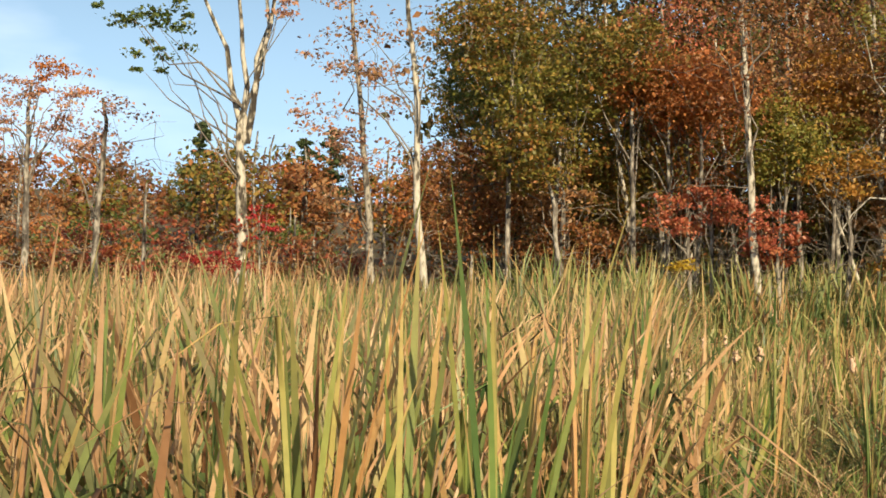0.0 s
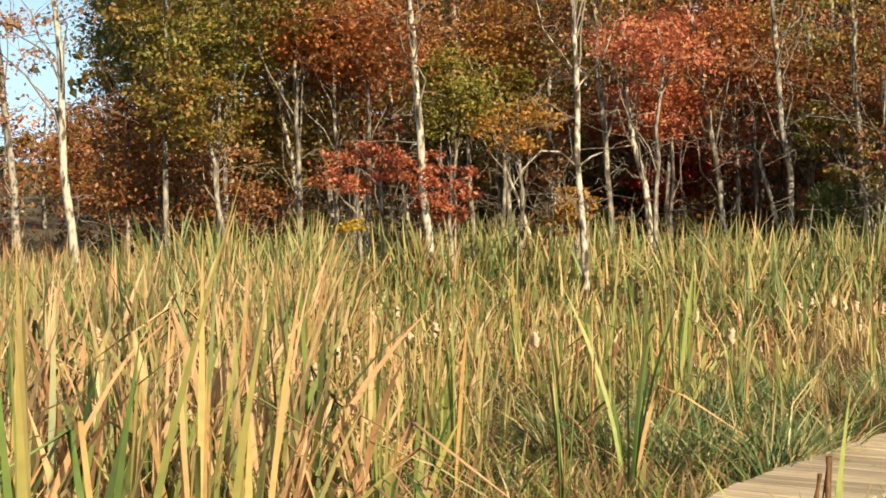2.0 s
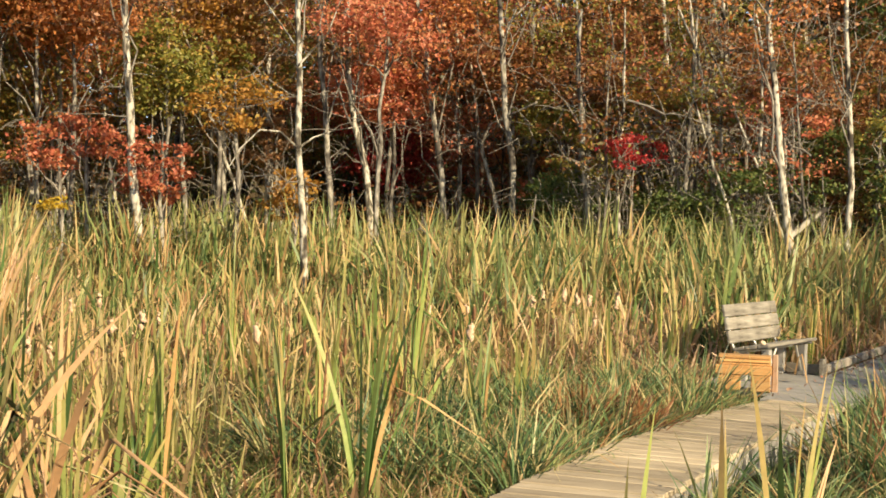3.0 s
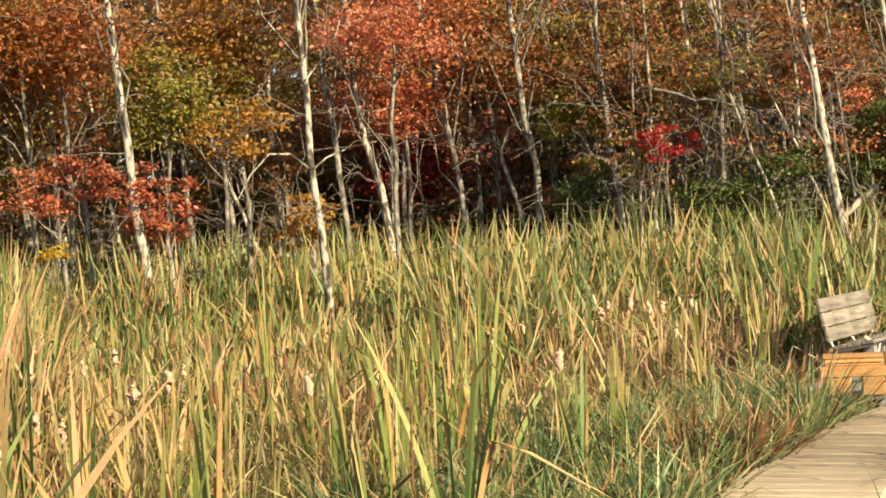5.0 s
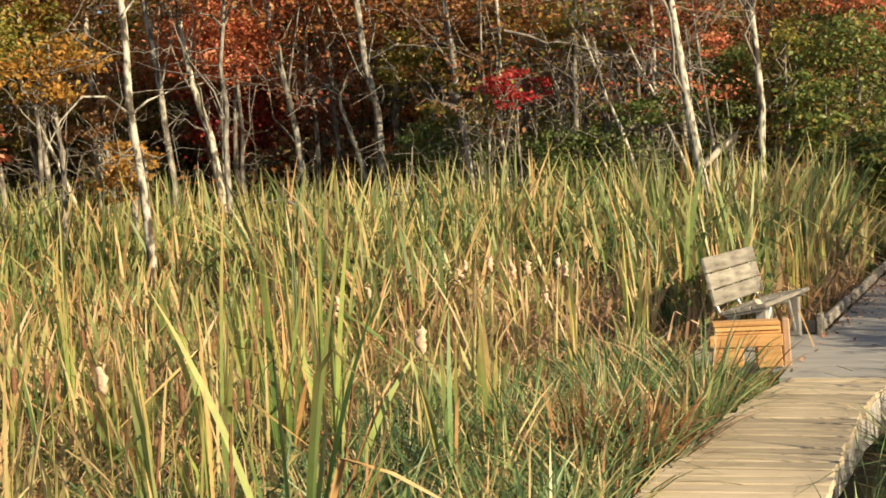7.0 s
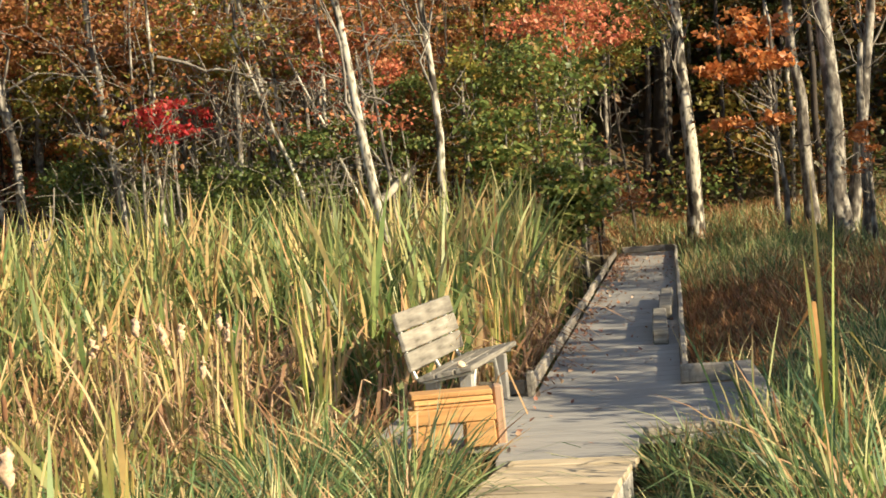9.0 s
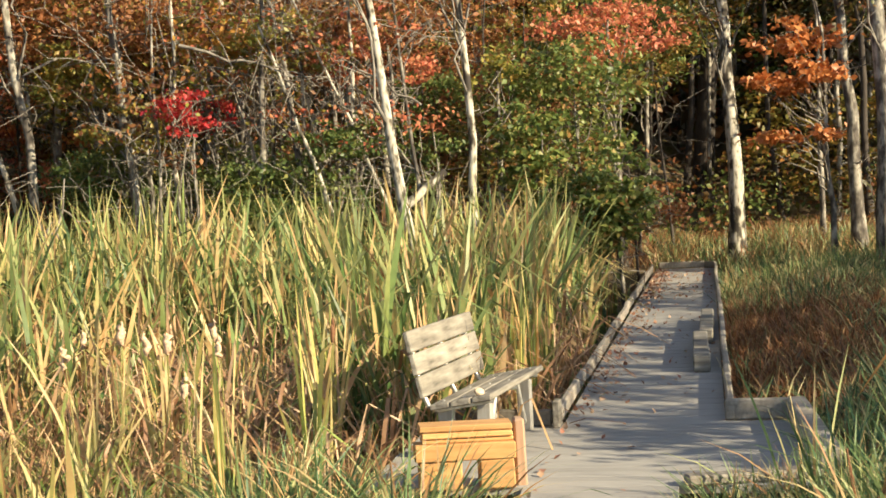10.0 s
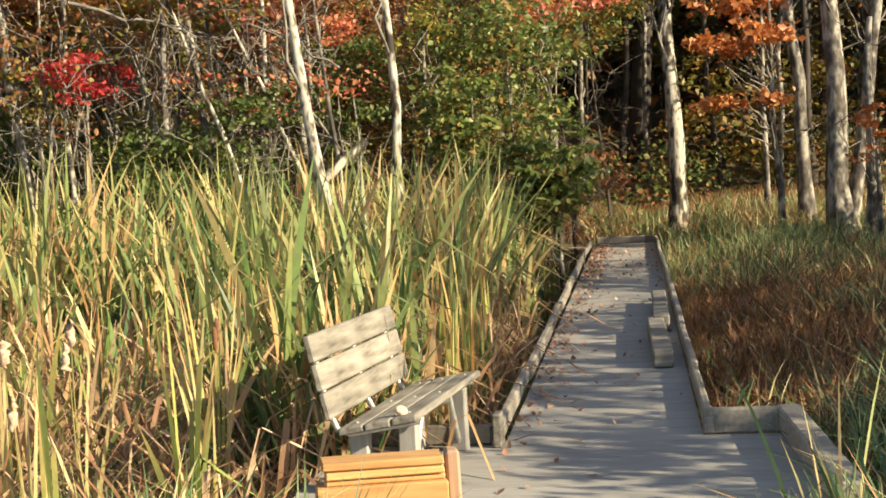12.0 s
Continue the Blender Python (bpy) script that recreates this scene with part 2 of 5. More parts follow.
M_DULL = timber("dull_reddish_post", [(0.2, (0.20, 0.12, 0.075)), (0.5, (0.36, 0.23, 0.15)), (0.8, (0.46, 0.32, 0.22))], grain=(40, 40, 3), per_piece=0.1)
M_POST = timber("grey_post_timber", [(0.2, (0.20, 0.19, 0.17)), (0.6, (0.40, 0.38, 0.35))], grain=(40, 40, 3))


def plain(name, col, rough, metal=0.0, var=0.25, scale=25):
    m, n, l, p = base_mat(name)
    nz = noise_node(n, l, scale, 4.0)
    r = ramp_node(n, [(0.3, tuple(c * (1 - var) for c in col)), (0.7, tuple(min(1, c * (1 + var)) for c in col))])
    l.new(nz.outputs["Fac"], r.inputs["Fac"]); l.new(r.outputs["Color"], p.inputs["Base Color"])
    p.inputs["Roughness"].default_value, p.inputs["Metallic"].default_value = rough, metal
    b = n.new("ShaderNodeBump"); b.inputs["Strength"].default_value = 0.4; b.inputs["Distance"].default_value = 0.01
    l.new(nz.outputs["Fac"], b.inputs["Height"]); l.new(b.outputs["Normal"], p.inputs["Normal"])
    return m


M_METAL = plain("galvanised_bracket", (0.55, 0.54, 0.50), 0.45, 0.6)
M_FLUFF = plain("cattail_fluff", (0.54, 0.37, 0.25), 1.0, 0, 0.4, 60)
M_HEAD = plain("cattail_head_brown", (0.16, 0.075, 0.035), 0.95, 0, 0.3, 60)
M_LUMP = plain("pale_fungus", (0.66, 0.50, 0.34), 0.8, 0, 0.15, 40)
M_STONE = plain("pale_stone", (0.36, 0.32, 0.28), 0.9, 0, 0.3, 15)

M_GROUND, n_, l_, p_ = base_mat("marsh_soil")
a_ = noise_node(n_, l_, 1.2, 8.0)
r_ = ramp_node(n_, [(0.3, (0.045, 0.032, 0.018)), (0.5, (0.11, 0.075, 0.035)), (0.65, (0.10, 0.10, 0.04)), (0.8, (0.19, 0.12, 0.06))])
l_.new(a_.outputs["Fac"], r_.inputs["Fac"]); l_.new(r_.outputs["Color"], p_.inputs["Base Color"])
p_.inputs["Roughness"].default_value = 0.95


# ---- mesh helpers ----
def raw_mesh(name, verts, faces_idx, sizes, mat, attr=None, smooth=False):
    """A mesh from arrays of corners, of corner indices and of how many corners each face has."""
    me = bpy.data.meshes.new(name)
    verts = np.asarray(verts, np.float32)
    faces_idx = np.asarray(faces_idx, np.int32).ravel()
    sizes = np.asarray(sizes, np.int32)
    me.vertices.add(len(verts)); me.vertices.foreach_set("co", verts.ravel())
    me.loops.add(len(faces_idx)); me.loops.foreach_set("vertex_index", faces_idx)
    me.polygons.add(len(sizes))
    starts = np.concatenate([[0], np.cumsum(sizes)[:-1]]).astype(np.int32)
    me.polygons.foreach_set("loop_start", starts)
    if smooth:
        me.polygons.foreach_set("use_smooth", np.ones(len(sizes), bool))
    me.update(calc_edges=True)
    me.validate()
    if attr is not None:
        at = me.attributes.new("along", 'FLOAT', 'POINT')
        at.data.foreach_set("value", np.asarray(attr, np.float32))
    me.materials.append(mat)
    return me


def child(name, me, parent, label=""):
    ob = new(name, me)
    ob.parent = parent
    if label:
        ob["label"] = label
    return ob


def part(name, bm, material, parent, label=""):
    me = bpy.data.meshes.new(name)
    bm.to_mesh(me); bm.free()
    me.materials.append(material)
    return child(name, me, parent, label)


def empty(name, x, y, z, rz=0.0):
    ob = new(name)
    ob.matrix_world = pose(x, y, z, 0, 0, rz)
    ob.empty_display_size = 0.1
    return ob


def box_bm(x0, x1, y0, y1, z0, z1, bevel=0.006, wob=0.0):
    bm = bmesh.new()
    bmesh.ops.create_cube(bm, size=1.0, matrix=Matrix.Translation(((x0 + x1) / 2, (y0 + y1) / 2, (z0 + z1) / 2)) @ Matrix.Diagonal((x1 - x0, y1 - y0, z1 - z0, 1)))
    if wob:
        for v in bm.verts:
            v.co += Vector((random.uniform(-wob, wob), random.uniform(-wob, wob), random.uniform(-wob, wob) * 0.5))
    if bevel:
        bmesh.ops.bevel(bm, geom=bm.edges[:], offset=bevel, segments=1, affect='EDGES')
    return bm


def tube_arrays(pts, radii, sides=6):
    pts = np.asarray(pts, float); k = len(pts)
    tang = np.gradient(pts, axis=0)
    tang /= np.linalg.norm(tang, axis=1, keepdims=True) + 1e-9
    ref = np.where(np.abs(tang[:, 2:3]) > 0.9, [[1.0, 0, 0]], [[0, 0, 1.0]])
    u = np.cross(tang, ref); u /= np.linalg.norm(u, axis=1, keepdims=True) + 1e-9
    w = np.cross(tang, u)
    ang = np.arange(sides) * 2 * np.pi / sides
    ring = u[:, None] * np.cos(ang)[None, :, None] + w[:, None] * np.sin(ang)[None, :, None]
    v = (pts[:, None] + ring * np.asarray(radii)[:, None, None]).reshape(-1, 3)
    i = np.arange(k - 1)[:, None] * sides; j = np.arange(sides)[None]
    f = np.stack([i + j, i + (j + 1) % sides, i + sides + (j + 1) % sides, i + sides + j], -1).reshape(-1, 4)
    return v, f


def tubes_mesh(name, tubes, mat, sides=6):
    V, F, off = [], [], 0
    for pts, rad in tubes:
        v, f = tube_arrays(pts, rad, sides)
        V.append(v); F.append(f + off); off += len(v)
    V, F = np.concatenate(V), np.concatenate(F)
    return raw_mesh(name, V, F, np.full(len(F), 4), mat, smooth=True)


def blades_mesh(name, base, height, width, lean, mat, seg=4, droop=0.5, kink=0.0):
    """Long strap leaves: base (N,3), a lean (N,2) in metres at the tip, narrowing to a point."""
    N = len(base)
    s = np.linspace(0, 1, seg + 1)
    side = rng.uniform(0, 2 * np.pi, N)
    sv = np.stack([np.cos(side), np.sin(side)], -1)
    bend = s[None] ** 1.8
    x = base[:, None, 0] + lean[:, None, 0] * bend
    y = base[:, None, 1] + lean[:, None, 1] * bend
    ll = np.linalg.norm(lean, axis=1)
    z = base[:, None, 2] + height[:, None] * s[None] - droop * (ll ** 2 / (height + 0.2))[:, None] * s[None] ** 3
    if kink > 0:
        has = rng.random(N) < kink
        kk = rng.uniform(0.55, 0.85, N)
        over = np.clip(s[None] - kk[:, None], 0, 1) * has[:, None]
        z = z - over * height[:, None] * 1.7
        dirn = lean / (ll[:, None] + 1e-6)
        x = x + over * height[:, None] * 0.8 * dirn[:, None, 0]
        y = y + over * height[:, None] * 0.8 * dirn[:, None, 1]
    prof = np.minimum(1.0, (1.02 - s) * 3.6) * (0.75 + 0.25 * np.minimum(1, s * 4))
    hw = width[:, None] * 0.5 * prof[None]
    tw = rng.uniform(-0.9, 0.9, N)[:, None] * s[None]
    cx = sv[:, None, 0] * np.cos(tw) - sv[:, None, 1] * np.sin(tw)
    cy = sv[:, None, 0] * np.sin(tw) + sv[:, None, 1] * np.cos(tw)
    c = np.stack([x, y, z], -1)
    o = np.stack([cx * hw, cy * hw, 0 * hw], -1)
    L, R = c - o, c + o
    V = np.concatenate([np.stack([L[:, :-1], R[:, :-1]], 2).reshape(N, -1, 3), c[:, -1:]], 1)
    nv = 2 * seg + 1
    q = []
    for k in range(seg - 1):
        q.append([2 * k, 2 * k + 1, 2 * k + 3, 2 * k + 2])
    q = np.array(q).reshape(-1)
    t = np.array([2 * seg - 2, 2 * seg - 1, 2 * seg])
    idx = np.concatenate([q, t])
    faces = (np.arange(N)[:, None] * nv + idx[None]).ravel()
    sizes = np.tile(np.array([4] * (seg - 1) + [3]), N)
    along = np.tile(np.concatenate([np.repeat(s[:-1], 2), [1.0]]), N)
    return raw_mesh(name, V.reshape(-1, 3), faces, sizes, mat, attr=along)


def leaves_mesh(name, centre, size, mat, flat=0.35):
    """Small pointed leaves, each a four-cornered blade folded a little on its midrib."""
    N = len(centre)
    d = rng.normal(size=(N, 3)); d[:, 2] = d[:, 2] * 0.7 - 0.35
    d /= np.linalg.norm(d, axis=1, keepdims=True)
    up = rng.normal(size=(N, 3)) * flat * 2 + np.array([0, 0, 1.0])
    sdir = np.cross(d, up); sdir /= np.linalg.norm(sdir, axis=1, keepdims=True) + 1e-9
    nrm = np.cross(sdir, d)
    s = np.asarray(size)[:, None]
    a = centre - d * s * 0.6
    b = centre + d * s * 0.75
    l = centre + sdir * s * 0.42 + nrm * s * 0.12
    r = centre - sdir * s * 0.42 + nrm * s * 0.12
    V = np.stack([a, l, b, r], 1).reshape(-1, 3)
    idx = (np.arange(N)[:, None] * 4 + np.array([0, 1, 2, 0, 2, 3])[None]).ravel()
    return raw_mesh(name, V, idx, np.full(2 * N, 3), mat)


# ---- ground ----
def smooth01(v):
    v = np.clip(v, 0, 1)
    return v * v * (3 - 2 * v)


def ground_z(x, y):
    x, y = np.asarray(x, float), np.asarray(y, float)
    edge = np.interp(x, [-40, -25, -19, -14, -9, -5, -1, 2], [4, 6, 12, 16, 18, 18, 17, 22])
    z = -0.38 + 0.55 * smooth01((y - edge + 4) / 16) + 0.018 * np.clip(y - edge, 0, 60)
    z = z + 0.22 * smooth01((x - 2.4) / 1.5) * smooth01((y + 2) / 8)
    z = z + 10.0 * smooth01((y - edge - 10) / 34) * smooth01((x + 34) / 10)
    far = np.hypot(x, y)
    z = z + 9.0 * smooth01((far - 90) / 140)
    return z + 0.05 * np.sin(x * 1.7 + 0.6 * y) * np.cos(y * 1.3 - 0.4 * x)


def axis_steps():
    near = np.arange(-36, 36.1, 0.6)
    out = 36 * 1.16 ** np.arange(1, 33)
    return np.concatenate([-out[::-1], near, out])


gx, gy = np.meshgrid(axis_steps(), axis_steps(), indexing="ij")
gz = ground_z(gx, gy)
nx, ny = gx.shape
gi = np.arange(nx * ny).reshape(nx, ny)
gf = np.stack([gi[:-1, :-1], gi[1:, :-1], gi[1:, 1:], gi[:-1, 1:]], -1).reshape(-1, 4)
ground = new("ground", raw_mesh("ground", np.stack([gx, gy, gz], -1).reshape(-1, 3), gf, np.full(len(gf), 4), M_GROUND, smooth=True))
tagged(ground, "dark brown wet marsh soil with plant litter", "ground", kind="structure")

# ---- the walk: centre line and widths ----
CL_Y = np.array([-30.0, -19.0, -16.2, -13.7, -11.9, -9.9, -7.5, -5.0, -2.5, 0.0, 1.12])
CL_X = np.array([16.0, 9.3, 7.0, 4.95, 3.66, 2.62, 1.96, 1.67, 1.50, 1.52, 1.65])
HALF_W = 0.48


def walk_x(y):
    return np.interp(y, CL_Y, CL_X)


def off_walk(x, y):
    """Signed distance to the left (-) or right (+) of the boards' middle, in metres across."""
    slope = (walk_x(np.asarray(y) + 0.2) - walk_x(np.asarray(y) - 0.2)) / 0.4
    return (np.asarray(x) - walk_x(y)) / np.sqrt(1 + slope ** 2)


# ---- trees ----
def crown_points(cx, cy, cz, rx, rz, n, clumps):
    c = rng.normal(size=(clumps, 3))
    c /= np.linalg.norm(c, axis=1, keepdims=True)
    c *= rng.uniform(0.25, 1.0, (clumps, 1)) ** 0.6
    c = c * [rx, rx, rz] + [cx, cy, cz]
    pick = rng.integers(0, clumps, n)
    spread = rng.uniform(0.08, 0.24, clumps)[pick][:, None] * (3.4 if rx > 3 else min(max(rx, rz), 2.2))
    return c, c[pick] + rng.normal(size=(n, 3)) * spread * [1, 1, 0.85 if rx > 3 else 0.38]


def bent(p0, p1, k=6, wob=0.06):
    s = np.linspace(0, 1, k)[:, None]
    p = np.asarray(p0)[None] * (1 - s) + np.asarray(p1)[None] * s
    length = np.linalg.norm(np.subtract(p1, p0))
    w = rng.normal(size=(k, 3)) * wob * length * 0.25
    w[0] = 0
    return p + w * np.sin(s * np.pi * 0.9)


def tree(x, y, vx, vy, r, top, mat, crowns, label, category="tree", name="tree", leaf=0.085, limbs=5, group="", dead=0, sides=8, fine=1.0):
    """A tapered trunk that leans by (vx, vy) a metre, limbs to the crown's clumps, bare twigs, and leaves."""
    z0 = float(ground_z(x, y)) - 0.1
    t = empty(name, x, y, z0)
    hgt = top - z0
    k = 10
    s = np.linspace(0, 1, k)
    pts = np.stack([vx * hgt * s, vy * hgt * s, hgt * s], -1)
    pts[1:-1, :2] += np.cumsum(rng.normal(size=(k - 2, 2)) * 0.04 * hgt / 7, axis=0)
    rad = r * (1.18 - 0.78 * s); rad[0] *= 1.35
    child("trunk", tubes_mesh("trunk", [(pts, rad)], mat, sides), t)
    twig = M_DARK if mat is M_DARK else M_TWIG
    for _ in range(dead):
        f = rng.uniform(0.2, 0.85)
        p = np.array([np.interp(f, s, pts[:, i]) for i in range(3)])
        a = rng.uniform(0, 6.28); ln = rng.uniform(0.5, 1.9)
        q = p + np.array([math.cos(a), math.sin(a), rng.uniform(-0.3, 0.6)]) * ln
        b = bent(p, q, 7, 0.3)
        tubes = [(b, np.linspace(max(r * 0.13, 0.007), 0.004, 7))]
        for _ in range(4):
            j = rng.integers(2, 6)
            tubes.append((bent(b[j], b[j] + rng.normal(size=3) * ln * 0.3, 4, 0.25), np.linspace(0.009, 0.003, 4)))
        child("limb", tubes_mesh("limb", tubes, twig, 4), t)
    V = []
    for (cx, cy, cz, rx, rz, col, n) in crowns:
        n = int(n * fine)
        c, p = crown_points(cx - x, cy - y, cz - z0, rx, rz, n, max(6, n // 45))
        for i in range(min(limbs, len(c))):
            e = c[i]
            f = np.clip((e[2] * rng.uniform(0.5, 0.85)) / hgt, 0.15, 0.95)
            b0 = np.array([np.interp(f, s, pts[:, k_]) for k_ in range(3)])
            child("limb", tubes_mesh("limb", [(bent(b0, e, 6, 0.2), np.linspace(min(r * 0.35, 0.03), 0.004, 6))], twig, 4), t)
        V.append((p, col, n))
    for p, col, n in V:
        child("crown", leaves_mesh("crown", p, rng.uniform(0.6, 1.35, len(p)) * leaf, LEAF[col]), t)
    return tagged(t, label, category, group)


def high_crown(x, y, vx, vy, top, rx, col, n):
    return (x + vx * top * 0.9, y + vy * top * 0.9, top - 2.1, rx, 2.3, col, int(n * 1.3))


# ---- the wood's edge: trunks that stand out ----
EDGE_WEST = [(-12.5, 9.3, -0.07, -0.05, 0.11), (-16.5, 11.2, -0.11, -0.10, 0.09), (-16.5, 13.8, -0.10, -0.08, 0.07), (-17.9, 13.9, -0.11, -0.09, 0.06),
             (-15.4, 14.6, -0.07, -0.05, 0.08), (-13.3, 14.9, -0.30, -0.20, 0.06), (-15.5, 18.2, -0.07, -0.04, 0.11), (-12.2, 17.8, -0.15, -0.08, 0.09),
             (-16.6, 10.3, -0.11, -0.10, 0.07), (-19.3, 14.6, -0.05, -0.05, 0.09), (-17.5, 13.5, -0.10, -0.07, 0.07), (-20.0, 9.8, -0.24, -0.27, 0.06),
             (-14.1, 16.0, -0.08, -0.05, 0.12), (-11.9, 15.1, -0.08, -0.05, 0.09), (-11.1, 15.5, -0.11, -0.06, 0.10), (-14.1, 20.8, -0.12, -0.07, 0.11)]
EDGE_MID = [(-10.3, 17.6, -0.12, -0.05, 0.10), (-10.5, 18.6, -0.07, -0.03, 0.07), (-8.9, 18.3, -0.21, -0.09, 0.08), (-8.0, 16.5, -0.07, -0.03, 0.10),
            (-7.5, 19.9, -0.17, -0.06, 0.10), (-5.8, 20.4, -0.06, -0.02, 0.10), (-5.1, 23.7, -0.16, -0.05, 0.09), (-1.9, 15.2, -0.11, -0.02, 0.10),
            (-2.0, 17.3, -0.40, -0.12, 0.045), (-4.5, 21.8, -0.01, 0.0, 0.09), (-1.25, 16.57, -0.02, -0.00, 0.085), (-5.0, 22.3, -0.08, -0.02, 0.08),
            (-5.7, 20.1, -0.02, -0.01, 0.10), (-7.4, 19.5, -0.11, -0.04, 0.11), (-7.8, 20.4, 0.0, 0.0, 0.07),
            (-4.5, 24.5, -0.08, -0.02, 0.10), (-6.8, 24.9, -0.01, 0.0, 0.08), (-8.1, 21.3, -0.14, -0.05, 0.09), (-9.3, 19.7, -0.05, -0.02, 0.11)]
mix = ["rust", "olive", "orange", "coral", "tan", "rust", "lime"]
for i, (x, y, vx, vy, r) in enumerate(EDGE_WEST + EDGE_MID):
    top = 6.8 + 2.6 * rng.random()
    short = abs(vx) > 0.2
    if short:
        top = 5.5
    cr = [] if short else [high_crown(x, y, vx, vy, top, 1.5, mix[i % 7], 2100 if x < -9 else 650)]
    pale = i % 3 != 1
    tree(x, y, vx, vy, r * 0.8, top, M_BIRCH if pale else M_GREY, cr,
         "slender pale-barked tree with lichen spots at the marsh edge" if pale else "slender grey-barked tree at the marsh edge",
         group="trees at the marsh edge", dead=10, limbs=6, leaf=0.075)

EDGE_NEAR = [(-6.36, 16.12, -0.06, -0.03, 0.1), (-5.7, 15.83, -0.01, 0.0, 0.045), (-4.63, 16.52, -0.03, -0.01, 0.06), (-4.55, 17.27, -0.04, -0.01, 0.05), (-3.81, 17.06, -0.12, -0.03, 0.055), (-3.29, 17.4, -0.03, -0.01, 0.05), (-5.88, 15.55, -0.02, -0.0, 0.03), (-2.86, 16.27, -0.32, -0.08, 0.045), (-1.99, 16.35, -0.04, -0.01, 0.035)]
for i, (x, y, vx, vy, r) in enumerate(EDGE_NEAR):
    top = 6.0 if abs(vx) < 0.3 else 4.4
    tree(x, y, vx, vy, r, top, M_BIRCH if i % 2 else M_GREY, [high_crown(x, y, vx, vy, top, 0.9, ["rust", "lime", "coral"][i % 3], 330)] if abs(vx) < 0.3 else [],
         "slender lichen-spotted tree at the marsh edge", group="trees at the marsh edge", dead=12, limbs=5, leaf=0.07)

# the pale birch that stands out in the cattails, with two long bare boughs
birch = tree(-8.8, 8.8, -0.05, -0.03, 0.062, 9.5, M_BIRCH, [(-9.4, 8.6, 7.6, 1.1, 1.4, "tan", 500)],
             "pale birch standing alone among the cattails, half bare", dead=10, limbs=8)
for limb_pts, r0, r1 in (([(-0.17, -0.10, 3.25), (-0.42, -0.24, 3.5), (-0.72, -0.40, 3.52), (-1.0, -0.56, 3.2), (-1.22, -0.68, 2.75)], 0.026, 0.008),
                         ([(-0.17, -0.10, 3.2), (0.08, 0.02, 3.42), (0.42, 0.20, 3.56), (0.95, 0.46, 3.66)], 0.022, 0.005),
                         ([(-0.2, -0.12, 4.6), (0.25, 0.12, 5.2), (0.5, 0.3, 6.1)], 0.02, 0.005), ([(-0.25, -0.14, 5.0), (-0.7, -0.4, 5.7), (-0.9, -0.5, 6.6)], 0.02, 0.005)):
    child("bough", tubes_mesh("bough", [(np.array(limb_pts), np.linspace(r0, r1, len(limb_pts)))], M_BIRCH, 6), birch)


def fallen_branch(x, y, z, dx, dy, dz, r, twigs, label):
    t = empty("fallen_branch", x, y, z)
    b = bent((0, 0, 0), (dx, dy, dz), 9, 0.18)
    child("stem", tubes_mesh("stem", [(b, np.linspace(r, r * 0.3, 9))], M_TWIG, 6), t)
    for _ in range(twigs):
        j = rng.integers(2, 8)
        e = b[j] + rng.normal(size=3) * [0.45, 0.45, 0.4]
        child("twig", tubes_mesh("twig", [(bent(b[j], e, 6, 0.35), np.linspace(r * 0.4, 0.004, 6))], M_TWIG, 5), t)
    return tagged(t, label, "branch")


fallen_branch(-7.0, 13.2, 0.6, 0.5, 0.2, 1.5, 0.035, 12, "bent dead grey branch tangled above the cattails")
fallen_branch(-7.6, 13.6, 0.9, -1.6, -0.8, 0.5, 0.028, 12, "fallen dead grey branches at the marsh edge")
fallen_branch(-13.2, 11.5, 0.9, -2.2, -1.2, 1.5, 0.026, 6, "dead grey branch leaning across the trunks")
fallen_branch(-8.2, 17.2, 4.2, -2.0, -0.8, -1.3, 0.026, 9, "dead grey bough hanging between the trunks")
fallen_branch(-5.8, 17.0, 3.6, 2.2, 0.9, 0.5, 0.024, 9, "dead grey bough hanging between the trunks")
fallen_branch(-3.3, 16.8, 2.9, 1.7, 0.5, -1.4, 0.028, 7, "dead grey bough leaning on a trunk")

fallen_branch(-5.41, 15.19, 4.07, 1.82, 0.59, -0.55, 0.030, 12, "long dead grey bough hanging between the trunks")
fallen_branch(-1.97, 16.15, 3.06, -1.17, -0.26, 0.75, 0.022, 14, "bare grey branches reaching across the trunks")

# trees on the open side of the marsh
forked = tree(-23.0, 3.5, 0.0, 0.0, 0.17, 5.2, M_BIRCH, [(-23.5, 2.0, 6.7, 0.8, 0.6, "green", 420), (-24.1, 0.8, 7.0, 0.8, 0.5, "green", 380), (-23.8, 1.4, 6.0, 0.7, 0.4, "green", 300), (-22.0, 4.2, 7.3, 0.9, 0.4, "blush", 260), (-23.0, 3.45, 2.2, 0.22, 0.9, "brick", 260)], "tall pale tree forked into several bare stems", dead=3, limbs=3)
for dx, dy in ((-0.9, -0.5), (-0.25, -0.1), (0.15, 0.3), (0.5, 0.2)):
    f = tubes_mesh("stem", [(bent((0, 0, 4.6), (dx * 1.6, dy * 1.6, 9.4), 8, 0.05), np.linspace(0.085, 0.02, 8))], M_BIRCH, 7)
    child("stem", f, forked)
tree(-18.3, 5.2, -0.06, -0.075, 0.085, 9.0, M_BIRCH, [(-19.2, 4.3, 6.4, 1.3, 1.8, "tan", 500)], "slender pale birch with sparse tan leaves", dead=8)
tree(-22.8, 7.3, -0.06, -0.08, 0.10, 8.0, M_GREY, [(-22.4, 6.0, 5.4, 1.3, 1.6, "blush", 1300)], "thin grey tree with sparse pinkish-tan leaves", dead=12)
tree(-16.5, 7.7, -0.10, -0.10, 0.075, 3.3, M_GREY, [], "broken pale tree snag at the marsh edge", "snag", dead=2)
